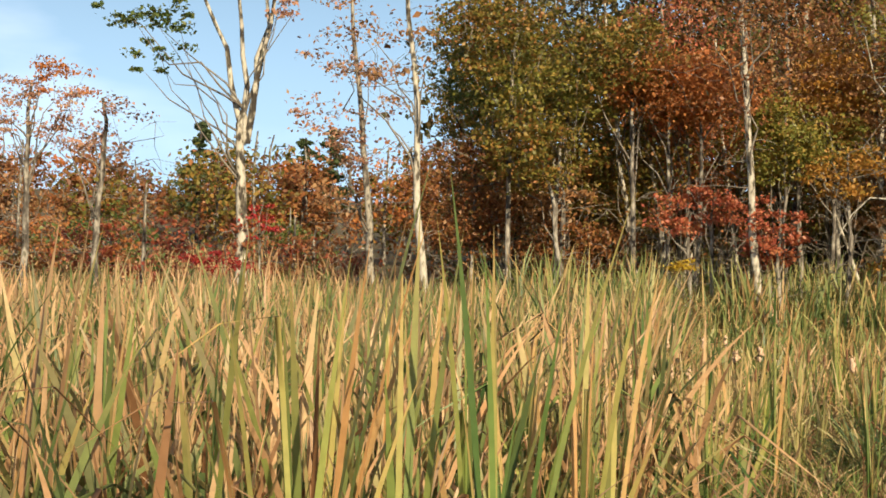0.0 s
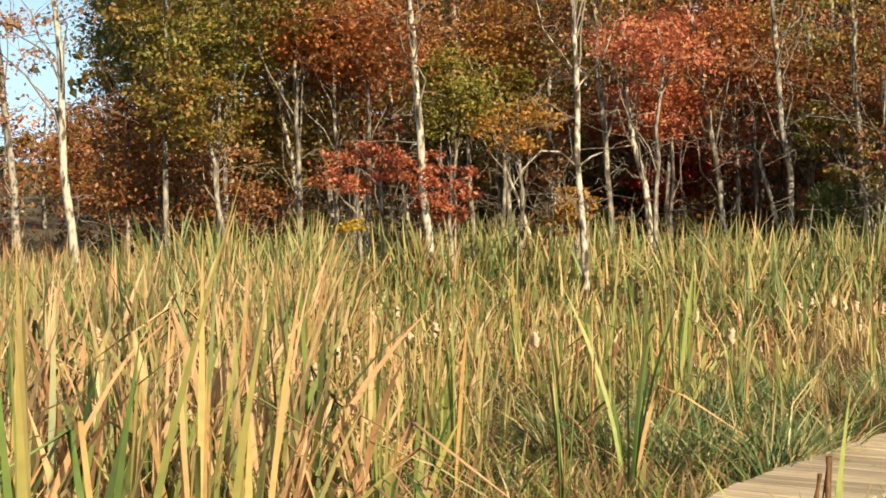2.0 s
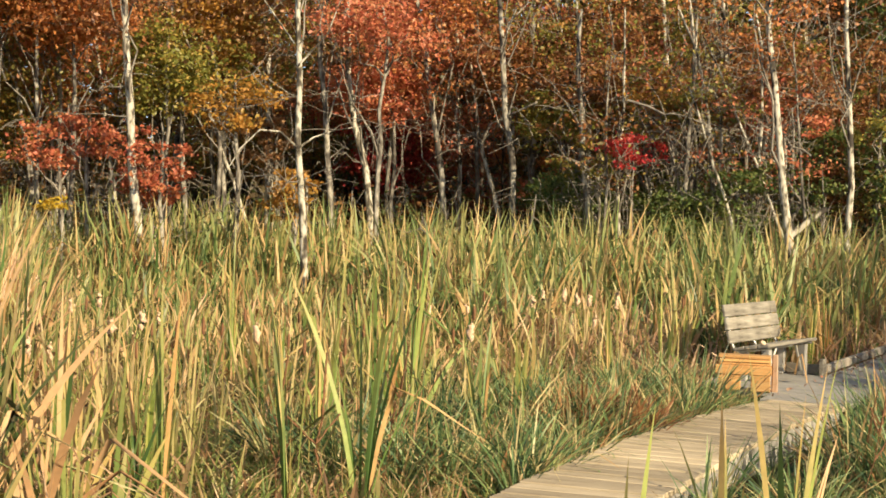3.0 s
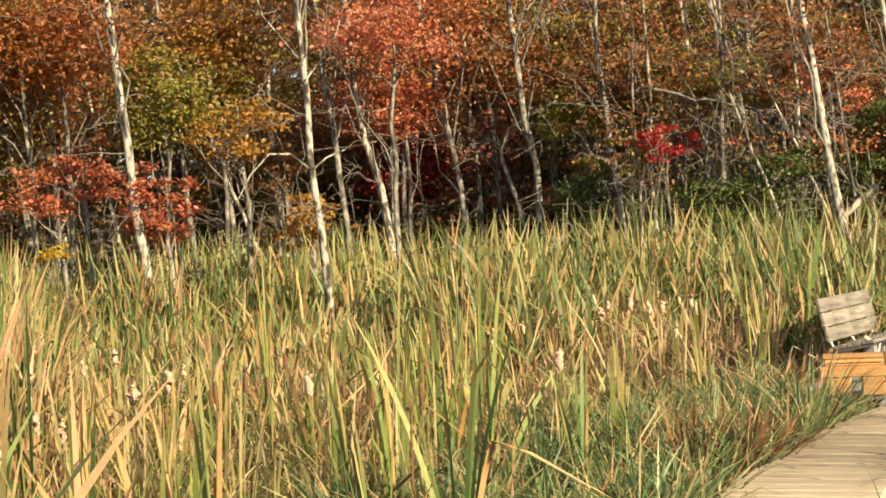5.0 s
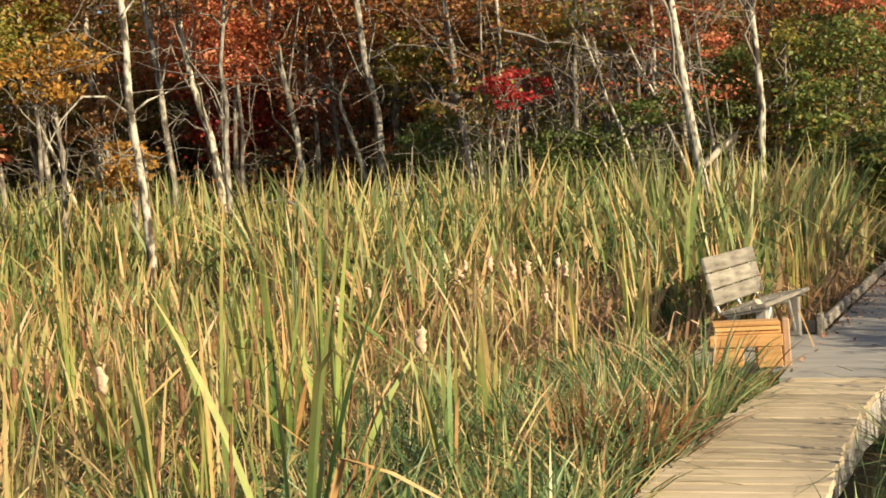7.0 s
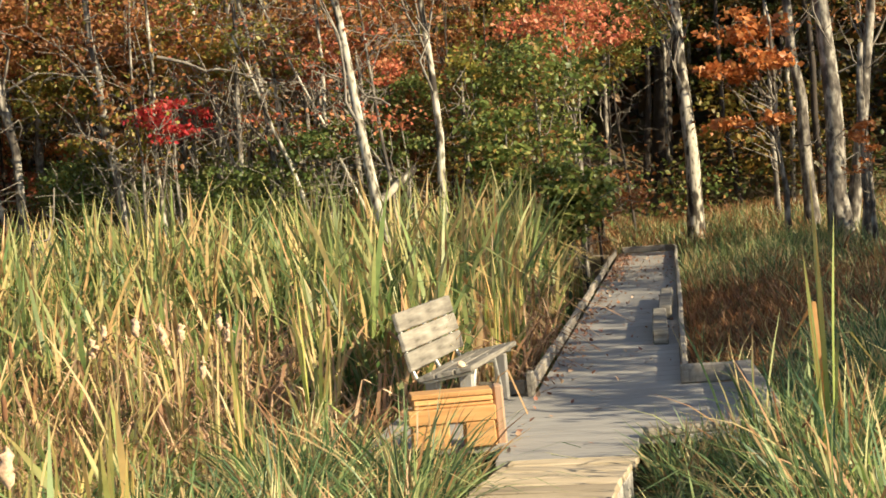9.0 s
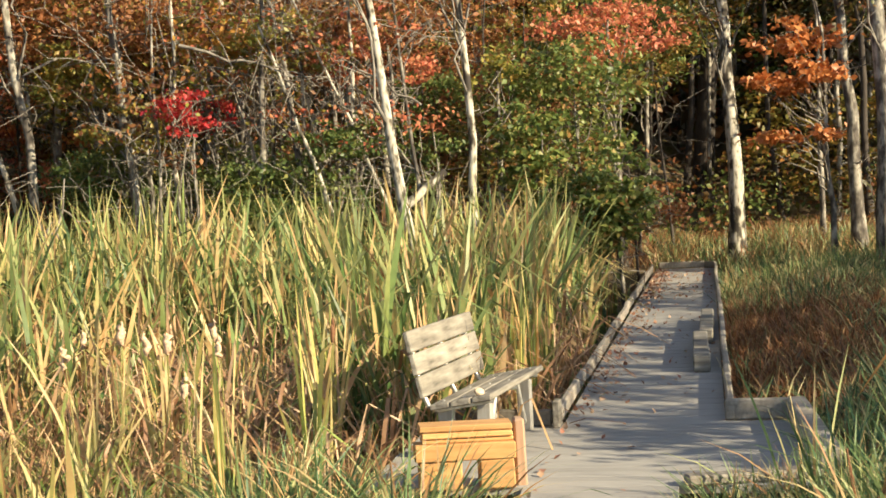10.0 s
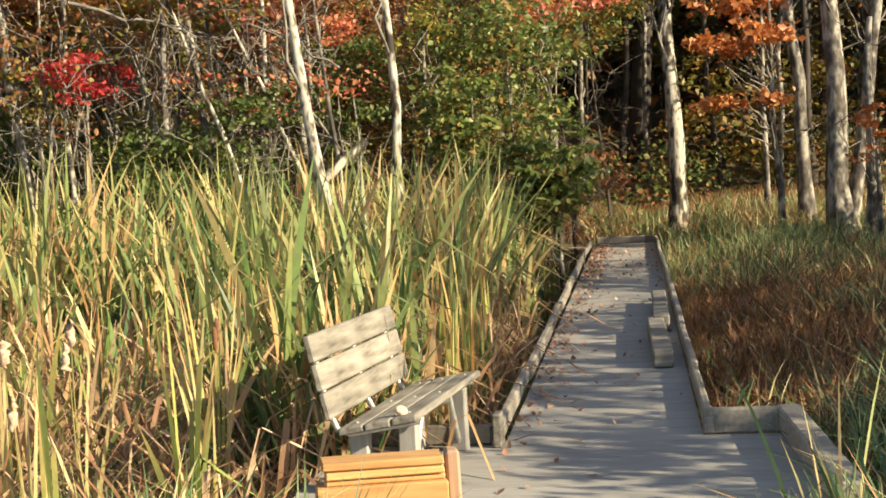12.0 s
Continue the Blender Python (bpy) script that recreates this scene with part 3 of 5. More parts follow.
tree(-29.0, 1.0, 0.0, 0.0, 0.10, 5.6, M_GREY, [(-29.1, 0.8, 5.0, 1.2, 1.0, "blush", 1100), (-28.8, 1.6, 5.6, 1.0, 0.7, "orange", 700)], "grey tree with thin pinkish-orange leaves", dead=12, leaf=0.075)
tree(-28.3, 2.5, 0.0, 0.02, 0.10, 5.4, M_GREY, [(-28.3, 2.4, 4.8, 1.4, 0.9, "blush", 1300)], "grey tree with thin orange leaves", dead=12, leaf=0.075)
tree(-20.8, 1.6, 0.0, 0.0, 0.03, 1.7, M_GREY, [(-20.8, 1.5, 1.4, 0.8, 0.3, "crimson", 700)], "low crimson shrub at the marsh edge", "shrub", "shrub", leaf=0.06, limbs=6)
tree(-22.8, 3.9, 0.0, 0.0, 0.03, 2.8, M_GREY, [(-22.7, 3.8, 2.3, 0.45, 0.5, "scarlet", 420)], "small scarlet maple shrub beneath the forked tree", "shrub", "shrub", leaf=0.06, limbs=6)
for (ox, oy, oz, orx, orz, ocol, on) in ((-18.7, 7.2, 6.7, 1.5, 1.3, "olive", 5200), (-17.9, 8.2, 5.5, 1.5, 1.0, "lime", 4200), (-17.6, 7.6, 4.1, 1.3, 1.0, "olive", 3600),
                                         (-16.3, 8.8, 6.3, 1.4, 1.0, "olive", 4200), (-20.5, 8.6, 6.0, 1.3, 1.2, "green", 3600), (-18.6, 8.9, 3.2, 1.4, 0.8, "tan", 2600)):
    tree(ox + 0.3, oy + 0.4, 0.01, 0.0, 0.07, oz + 0.5, M_GREY, [(ox, oy, oz, orx, orz, ocol, on)], "dense olive-green autumn tree with yellowing leaves", leaf=0.08, limbs=7, dead=5, sides=6)

# trees beyond the end of the long ramp
tree(2.8, 26.2, -0.04, 0.0, 0.155, 9.0, M_BIRCH, [high_crown(2.8, 26.2, -0.04, 0, 9.0, 1.8, "rust", 900)], "stout pale grey tree with flaking bark beside the ramp end", dead=3)
tree(5.3, 26.0, -0.03, 0.0, 0.13, 9.0, M_GREY, [high_crown(5.3, 26, 0, 0, 9.0, 1.8, "rust", 900)], "straight grey tree beside the brown grass", dead=3)
tree(5.7, 24.0, -0.03, 0.0, 0.19, 9.0, M_GREY, [high_crown(5.7, 24, 0, 0, 9.0, 2.0, "olive", 900)], "thick grey tree trunk beside the brown grass", dead=3)
tree(5.9, 25.0, 0.15, -0.02, 0.13, 8.0, M_GREY, [high_crown(5.9, 25, .15, 0, 8.0, 1.5, "rust", 700)], "leaning grey tree beside the brown grass", dead=3)
tree(6.1, 23.2, 0.02, 0.0, 0.12, 3.9, M_GREY, [], "broken grey stump trunk with a jagged top", "snag", dead=1)
tree(4.7, 28.1, -0.02, 0.0, 0.06, 6.0, M_GREY, [], "thin grey sapling in the shade", dead=3)
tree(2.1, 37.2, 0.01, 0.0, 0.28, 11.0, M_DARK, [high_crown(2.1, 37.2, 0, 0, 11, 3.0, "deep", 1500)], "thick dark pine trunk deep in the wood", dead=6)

# the wood goes on east of the ramp
for (sx, sy, stp, scol) in ((11.5, 3.9, 7.6, "olive"), (13.0, 1.0, 7.2, "rust"), (12.0, 6.6, 8.5, "olive"), (10.5, 9.0, 7.5, "orange"), (13.5, 11.0, 9.5, "rust"), (11.5, 14.0, 8.5, "olive"), (10.0, 17.5, 8.0, "rust"), (13.0, 20.0, 9.0, "rust")):
    tree(sx, sy - 1.4, 0.02, 0.01, 0.12, stp, M_GREY, [(sx, sy - 1.4, stp - 3.4, 2.0, 2.6, scol, 2100)], "grey tree of the wood east of the ramp", dead=4, leaf=0.13, limbs=5)

for (sx, sy) in ((8.0, 1.6), (8.4, 5.6), (8.6, 9.4), (10.0, 12.5), (10.2, 15.5), (10.4, 18.5), (10.8, 21.0)):
    tree(sx, sy, 0.0, 0.0, 0.04, 3.4, M_GREY, [(sx, sy, 2.4, 1.5, 1.0, "rust", 2600)], "rust-brown shrub of the wood east of the ramp", "shrub", "shrub", dead=3, leaf=0.09)

# fallen pale log at the marsh edge
log = empty("fallen_log", -2.3, 16.0, 1.5)
child("stem", tubes_mesh("stem", [(bent((0, 0, 0), (0.62, 0.3, 0.55), 6, 0.05), np.linspace(0.085, 0.06, 6))], M_BIRCH, 9), log)
child("stem", tubes_mesh("stem", [(bent((0, 0, 0), (-0.35, -0.3, -1.6), 5, 0.03), np.linspace(0.085, 0.10, 5))], M_GREY, 9), log)
tagged(log, "broken pale log leaning out of the cattails", "log")

# smaller trees and shrubs, each with the colour of its leaves
SHRUBS_WEST = [(-20.6, 10.7, 4.5, 2.8, 2.4, "olive", 7000), (-23.6, 11.9, 6.1, 1.9, 1.6, "olive", 4000), (-20.4, 8.0, 3.1, 1.6, 1.6, "rust", 3500), (-15.7, 9.8, 5.5, 1.6, 0.7, "orange", 2600),
               (-17.9, 10.5, 3.4, 1.2, 1.4, "olive", 3000), (-17.8, 9.2, 2.0, 1.4, 0.8, "rust", 2000), (-14.4, 9.6, 2.9, 1.0, 0.45, "red", 800), (-12.7, 9.6, 2.4, 0.8, 0.8, "red", 800),
               (-13.5, 7.7, 1.7, 0.3, 0.2, "gold", 260), (-15.2, 15.3, 5.7, 1.9, 1.4, "tan", 3000), (-16.8, 15.3, 4.8, 1.6, 1.3, "olive", 3000), (-10.3, 13.7, 5.5, 1.4, 0.7, "coral", 2000)]
SHRUBS_MID = [(-13.9, 21.4, 3.7, 1.1, 1.0, "crimson", 2500), (-11.4, 21.5, 6.3, 2.6, 1.2, "brick", 3800), (-11.8, 16.8, 4.7, 0.9, 0.6, "red", 1500), (-12.3, 17.7, 6.3, 1.2, 0.6, "coral", 2000),
              (-17.2, 11.9, 5.9, 1.3, 0.7, "orange", 2200), (-5.7, 17.0, 3.2, 0.6, 0.55, "scarlet", 520), (-7.5, 20.9, 6.0, 1.2, 1.2, "rust", 2500), (-6.9, 20.1, 4.3, 1.0, 0.7, "lime", 1500),
              (-4.4, 22.8, 5.6, 1.2, 0.9, "olive", 2000), (-5.3, 22.6, 5.5, 1.4, 1.1, "rust", 2500), (-7.6, 17.7, 2.2, 0.9, 0.6, "green", 1800), (-5.6, 18.4, 2.0, 1.2, 0.5, "green", 1800), (-14.0, 15.6, 3.1, 0.7, 0.7, "tan", 900)]
SHRUBS_EAST = [(-5.6, 18.0, 4.3, 1.1, 0.8, "lime", 800), (-3.9, 17.9, 4.1, 0.9, 0.7, "rust", 900), (-7.4, 17.6, 4.6, 1.0, 0.7, "rust", 800), (-16.5, 16.3, 6.5, 0.8, 1.3, "amber", 1500), (-18.5, 17.3, 5.8, 0.8, 1.2, "lime", 1200), (-0.1, 19.1, 3.1, 1.5, 1.3, "bush", 4500), (0.7, 16.7, 1.2, 0.6, 0.7, "bush", 2200),
               (-0.5, 17.7, 1.8, 0.6, 0.7, "bush", 1100), (-2.2, 22.9, 4.1, 1.4, 0.7, "rust", 2000), (0.3, 25.2, 4.1, 1.0, 0.7, "olive", 1500), (-3.4, 19.5, 1.6, 1.0, 0.6, "green", 1500), (-7.0, 21.7, 4.4, 0.9, 0.6, "lime", 1500), (5.9, 21.9, 1.9, 0.25, 0.6, "orange", 250)]
SHRUBS_FRONT = [(-11.96, 10.91, 3.74, 0.9, 0.6, "amber", 900), (-10.31, 10.8, 2.09, 0.4, 0.5, "amber", 350), (-17.52, 19.22, 3.91, 1.8, 1.3, "rust", 2600), (-14.63, 13.91, 4.71, 1.2, 0.7, "lime", 1100), (-5.3, 16.9, 4.3, 1.0, 0.4, "amber", 500), (-4.3, 16.93, 4.09, 1.0, 0.5, "lime", 700), (-2.9, 17.69, 3.87, 1.0, 0.4, "coral", 500), (-2.2, 17.4, 2.5, 0.7, 0.6, "green", 500), (-3.35, 16.77, 2.54, 0.8, 0.4, "green", 900), (-4.8, 16.6, 2.1, 0.9, 0.35, "green", 700), (-6.5, 16.2, 2.83, 0.7, 0.5, "lime", 500), (-1.2, 18.2, 3.7, 0.8, 0.4, "lime", 350), (-5.45, 15.3, 3.05, 0.42, 0.5, "scarlet", 520)]
SHRUBS_FILL = [(-12.1, 16.7, 4.4, 1.3, 0.8, "coral", 3000), (-15.7, 10.5, 5.7, 1.5, 0.8, "orange", 3200), (-14.8, 12.6, 4.6, 1.0, 1.1, "lime", 2600), (-15.0, 14.9, 6.1, 1.1, 1.3, "amber", 2600),
               (-14.9, 9.4, 2.6, 0.9, 0.35, "coral", 500), (-13.0, 10.1, 2.1, 0.6, 0.6, "red", 500), (-13.1, 19.5, 3.2, 1.2, 1.0, "crimson", 2600), (-10.5, 18.6, 5.9, 1.4, 0.9, "rust", 1500),
               (-7.7, 19.8, 5.5, 1.5, 1.0, "rust", 2800), (-6.6, 19.1, 4.7, 1.1, 0.6, "amber", 1600), (-7.2, 16.8, 2.1, 1.0, 0.6, "green", 2400), (-4.2, 16.2, 1.7, 1.1, 0.6, "green", 2200), (-11.1, 11.7, 1.9, 0.45, 0.5, "amber", 500),
               (-0.5, 17.9, 2.4, 0.7, 0.8, "bush", 1300), (0.7, 16.9, 1.6, 0.7, 0.8, "bush", 2400), (0.5, 20.5, 4.3, 1.3, 0.7, "coral", 1300), (-6.2, 18.2, 4.7, 1.2, 0.7, "rust", 1000), (-8.0, 17.8, 3.9, 0.9, 0.8, "lime", 1600),
               (-9.6, 18.2, 5.0, 1.2, 0.8, "rust", 2000), (-3.2, 18.6, 4.6, 1.2, 0.7, "rust", 1700)]
WORDS = {"olive": "olive-green autumn tree with yellowing leaves", "rust": "rust-brown autumn tree in the wood", "orange": "autumn maple with bright orange leaves", "red": "young maple with dull red leaves", "brick": "low maple shrub with brick-red leaves",
         "gold": "small shrub with golden yellow leaves", "tan": "thinning tree with dry tan leaves", "coral": "coral-red maple in full colour", "crimson": "dark crimson maple in the shade", "scarlet": "maple shrub with bright scarlet leaves", "lime": "young tree with yellow-green leaves",
         "green": "low green shrub at the marsh edge", "amber": "autumn tree with amber yellow leaves", "bush": "glossy green bush beside the ramp"}
for (cx, cy, cz, rx, rz, col, n) in SHRUBS_WEST + SHRUBS_MID + SHRUBS_EAST + SHRUBS_FRONT + SHRUBS_FILL:
    low = col in ("bush", "green", "gold", "scarlet", "brick")
    tree(cx + 0.2, cy + 0.2, -0.02, -0.02, 0.03 if low else 0.06, cz + rz * 0.6, M_GREY, [(cx, cy, cz, rx, rz, col, n)], WORDS[col],
         "shrub" if low else "tree", "shrub" if low else "tree", leaf=(0.085 if col == "bush" else 0.06) if low else 0.075, limbs=6, dead=3, sides=6, fine=0.95 if col == "bush" else (2.1 if n > 2900 else 1.5))
# the orange maple in layered sprays by the ramp end
tree(4.7, 24.4, -0.05, 0.0, 0.06, 5.2, M_GREY, [(4.06, 24.09, 4.49, 0.95, 0.28, "orange", 520), (3.84, 24.0, 3.78, 0.9, 0.28, "orange", 480), (3.6, 24.11, 3.58, 0.8, 0.2, "orange", 300), (3.97, 24.1, 2.55, 0.85, 0.1, "orange", 330)],
     "young maple with layered sprays of orange leaves", leaf=0.12, limbs=8)

# young growth that fills the edge of the wood
for i in range(46):
    fx = -24 + 25.5 * (i + rng.random()) / 46
    fy = float(np.interp(fx, [-26, -19, -14, -9, -5, -1, 2], [9, 13.5, 18, 20, 21, 21, 27])) + rng.uniform(0, 3.5)
    fz = rng.uniform(1.6, 6.2)
    pal = ["olive", "rust", "lime", "olive", "amber"] if fx < -15 else (["rust", "coral", "tan", "orange", "brick", "olive"] if fx < -8 else ["rust", "lime", "green", "olive", "tan", "bush"])
    col = pal[i % len(pal)]
    tree(fx, fy, rng.normal() * 0.04, rng.normal() * 0.03, 0.035, fz + 0.8, M_DARK, [(fx, fy, fz, rng.uniform(0.8, 1.6), rng.uniform(0.6, 1.2), col, 1900)], WORDS[col] + " in the young growth",
         "tree", "tree", leaf=0.075, limbs=5, dead=5, sides=5)

for i in range(24):
    fx = -9.5 + 10.5 * (i + rng.random()) / 24
    fy = float(np.interp(fx, [-10, -5, -2, 1.5], [20.4, 21.0, 20.4, 22.5])) + rng.uniform(0, 2.5)
    fz = rng.uniform(1.3, 5.6)
    col = ["lime", "rust", "olive", "tan", "green", "orange", "bush", "rust"][i % 8]
    tree(fx, fy, rng.normal() * 0.05, rng.normal() * 0.04, 0.03, fz + 0.9, M_DARK, [(fx, fy, fz, rng.uniform(0.6, 1.2), rng.uniform(0.5, 1.0), col, 1300)], WORDS[col] + " in the young growth",
         "tree", "tree", leaf=0.07, limbs=5, dead=6, sides=5)

# deeper wood: ranks of trees behind the edge, shade put into their darker leaves
for i in range(120):
    u = rng.random()
    bx = -27 + 40 * u
    edge = float(np.interp(bx, [-27, -19, -14, -9, -5, -1, 2, 13], [13, 17, 22, 23, 25, 27, 31, 29]))
    by = edge + 1 + 14 * rng.random()
    if abs(bx - 2.4) < 1.6 and by < 36:
        continue
    r = rng.uniform(0.05, 0.13); top = float(ground_z(bx, by)) + rng.uniform(9, 13)
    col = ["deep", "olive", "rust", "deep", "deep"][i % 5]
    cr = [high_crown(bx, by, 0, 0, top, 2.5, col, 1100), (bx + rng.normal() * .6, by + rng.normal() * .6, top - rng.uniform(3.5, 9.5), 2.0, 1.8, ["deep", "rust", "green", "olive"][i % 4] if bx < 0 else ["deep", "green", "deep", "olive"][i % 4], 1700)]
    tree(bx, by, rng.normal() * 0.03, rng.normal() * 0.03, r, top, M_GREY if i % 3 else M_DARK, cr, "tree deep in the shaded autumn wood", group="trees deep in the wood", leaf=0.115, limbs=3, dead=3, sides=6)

# low growth and far woods: too many to count
def bank(name, cx, cy, cz, sx, sy, sz, cols, n, leaf, label):
    th = empty(name, cx, cy, cz)
    for col, share in cols:
        m = int(n * share)
        k = max(8, m // 60)
        c = rng.uniform(-1, 1, (k, 3)) * [sx, sy, sz]
        pk = rng.integers(0, k, m)
        p = c[pk] + rng.normal(size=(m, 3)) * [0.9, 0.9, 0.6] * (0.25 + leaf * 3)
        child("foliage", leaves_mesh("foliage", p, rng.uniform(0.6, 1.4, m) * leaf, LEAF[col]), th)
    return tagged(th, label, "woods", kind="stuff")


# the "deep" share darkens these banks by leaf colour, as shade would
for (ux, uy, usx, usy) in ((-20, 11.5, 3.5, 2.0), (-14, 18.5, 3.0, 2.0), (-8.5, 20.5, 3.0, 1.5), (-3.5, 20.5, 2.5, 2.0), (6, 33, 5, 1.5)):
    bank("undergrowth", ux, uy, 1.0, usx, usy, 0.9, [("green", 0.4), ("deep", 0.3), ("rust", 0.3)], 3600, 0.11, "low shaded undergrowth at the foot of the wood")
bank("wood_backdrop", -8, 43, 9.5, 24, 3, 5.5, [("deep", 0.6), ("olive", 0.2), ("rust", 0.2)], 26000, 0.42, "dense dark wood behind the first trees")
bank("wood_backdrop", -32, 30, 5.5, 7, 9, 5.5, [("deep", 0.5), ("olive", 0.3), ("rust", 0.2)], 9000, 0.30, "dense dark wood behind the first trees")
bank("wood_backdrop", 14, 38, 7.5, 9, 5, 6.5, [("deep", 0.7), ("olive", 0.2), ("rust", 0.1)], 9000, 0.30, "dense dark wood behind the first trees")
for i in range(26):
    d = rng.uniform(46, 75); az = radians(rng.uniform(47, 78))
    px, py = 7 - d * math.sin(az), -16 + d * math.cos(az)
    hz = rng.uniform(1.6, 3.4)
    col = ["rust", "tan", "green", "rust", "brick", "orange", "olive"][i % 7]
    tree(px, py, 0, 0, 0.08, hz + 0.6, M_GREY, [(px, py, hz * 0.55, 2.6, hz * 0.5, col, 1500)], "distant autumn shrub beyond the marsh", "shrub", "shrub", leaf=0.12, limbs=4, sides=5)
for i in range(84):
    d = rng.uniform(95, 150); az = radians(38 + 46 * i / 84 + rng.normal())
    px, py = 7 - d * math.sin(az), -16 + d * math.cos(az)
    gz0 = float(ground_z(px, py))
    hz = rng.uniform(6.5, 9.2)
    col = ["rust", "tan", "olive", "rust", "orange", "olive", "rust"][i % 7]
    tree(px, py, 0, 0, 0.15, gz0 + hz, M_GREY, [(px, py, gz0 + hz * 0.55, 4.0, hz * 0.42, col, 900)], "far autumn tree on the wooded hill", group="trees on the far hill", leaf=0.30, limbs=3, sides=5)
for d, azd, h in ((125, 58.4, 10.5), (128, 53.6, 10.5), (126, 54.6, 9.5)):
    az = radians(azd)
    px, py = 7 - d * math.sin(az), -16 + d * math.cos(az)
    g0 = float(ground_z(px, py))
    cr = [(px, py, g0 + h * f, 2.9 * (1.15 - f), 0.55, "pine", 520) for f in (0.35, 0.5, 0.62, 0.74, 0.85, 0.94)]
    tree(px, py, 0, 0, 0.2, g0 + h, M_DARK, cr, "far dark green pine rising over the hill", "pine tree", "pine_tree", leaf=0.30, limbs=3, sides=5)


# ---- cattails and grasses ----
def scatter(n, x0, x1, y0, y1):
    return rng.uniform(x0, x1, n), rng.uniform(y0, y1, n)


def wood_edge(x):
    return np.interp(x, [-60, -30, -19, -14, -9, -5, -1, 0.9], [26, 14, 13, 17, 18.5, 18, 16, 19])


def field(name, x, y, hgt, wid, lean, mat, label, category, seg=4, kink=0.12):
    z = ground_z(x, y) - 0.03
    me = blades_mesh(name, np.stack([x, y, z], -1), hgt, wid, lean, mat, seg=seg, kink=kink)
    return tagged(new(name, me), label, category, kind="stuff")


def low_ground(x, y):
    """One in the open wedge where the cattails are broken and low, nought in the tall stands."""
    n = (x - 6.44) * 0.743 + (y + 15.46) * 0.669
    band = np.interp(x, [-12.5, -9.0, -6.0, -2.0, 0.5], [8.0, 11.4, 8.6, 4.8, 2.2])
    return smooth01((n - 0.05) / 0.9) * smooth01((band - y) / 2.2)


def cattail_field(n, x0, x1, y0, y1, clump, wid, seg, tall, mat, name="cattail_marsh"):
    cx, cy = scatter(n // clump, x0, x1, y0, y1)
    vig = np.clip(rng.normal(1.0, 0.16, len(cx)), 0.55, 1.3)
    # stands grow taller and lower in patches a metre or two across
    vig *= 1.0 + 0.11 * np.sin(2.3 * cx + 1.1 * cy + 1.5 * np.sin(0.9 * cy)) + 0.09 * np.sin(1.2 * cx - 2.9 * cy + 2.0 * np.sin(0.7 * cx))
    lx, lyy = rng.normal(size=(2, len(cx))) * 0.10
    x = np.repeat(cx, clump) + rng.normal(size=len(cx) * clump) * 0.04
    y = np.repeat(cy, clump) + rng.normal(size=len(cx) * clump) * 0.04
    fan = np.repeat(rng.uniform(0, np.pi, len(cx)), clump)
    keep = np.repeat(rng.random(len(cx)), clump)
    vig, lx, lyy = np.repeat(vig, clump), np.repeat(lx, clump), np.repeat(lyy, clump)
    o = off_walk(x, y)
    ok = (y < wood_edge(x)) & ((o < -1.0 - 0.6 * rng.random(len(x))) & (y < 1.0) | (x < 0.25) & (y >= 1.0) & (y < 3.6) | (x < 0.95) & (y >= 3.6))
    near = np.where(y < 1.0, -o - 0.6, 0.9 - x)
    lim = smooth01((near - 0.6) / 6.5) ** 1.4
    lim = np.where(y < -8.2, np.maximum(lim, smooth01((near - 0.2) / 1.0)), lim)
    lim = np.where(y > 3.6, np.maximum(lim, smooth01((near - 0.0) / 0.8) * np.clip((x + 1.2) / 0.8, 0, 1) * 0.75), lim)
    lim = np.maximum(lim, smooth01((y - 6.0) / 4.5) * smooth01(near / 0.8))
    low = low_ground(x, y)
    ok &= keep < (0.10 + 0.90 * lim) * (1 - 0.62 * low)
    lim = lim * (1 - 0.80 * low)
    x, y, lim, vig, lx, lyy, fan = x[ok], y[ok], lim[ok], vig[ok], lx[ok], lyy[ok], fan[ok]
    m = len(x)
    hgt = (0.62 + (tall - 0.62) * lim ** 0.7) * rng.uniform(0.32, 1.06, m) ** 0.8 * np.minimum(vig, 1.15)
    ln = (rng.normal(size=(m, 2)) * 0.09 + np.stack([np.cos(fan), np.sin(fan)], -1) * rng.normal(size=(m, 1)) * 0.25 + np.stack([lx, lyy], -1)) * hgt[:, None]
    return field(name, x, y, hgt, rng.uniform(0.55, 1.3, m) * wid, ln, mat, "dense stand of tall cattail leaves, green and drying to tan", "cattails", seg, kink=0.42)


cattail_field(27000, -7, 2.5, -13.5, 6, 6, 0.033, 6, 1.62, M_CAT)
cattail_field(32000, -17, 1, 4, 20, 6, 0.042, 5, 2.15, M_CATFAR)
cattail_field(14000, -13, -4, -6, 8, 6, 0.040, 4, 1.60, M_CATFAR)
cattail_field(23000, -24, -3, -14, 9, 6, 0.040, 5, 1.62, M_CATTAN)
cattail_field(16000, -60, -20, -25, 30, 6, 0.06, 3, 1.65, M_CATTAN)
cattail_field(6000, -2, 6, -16, -6.5, 6, 0.034, 7, 1.78, M_CAT)

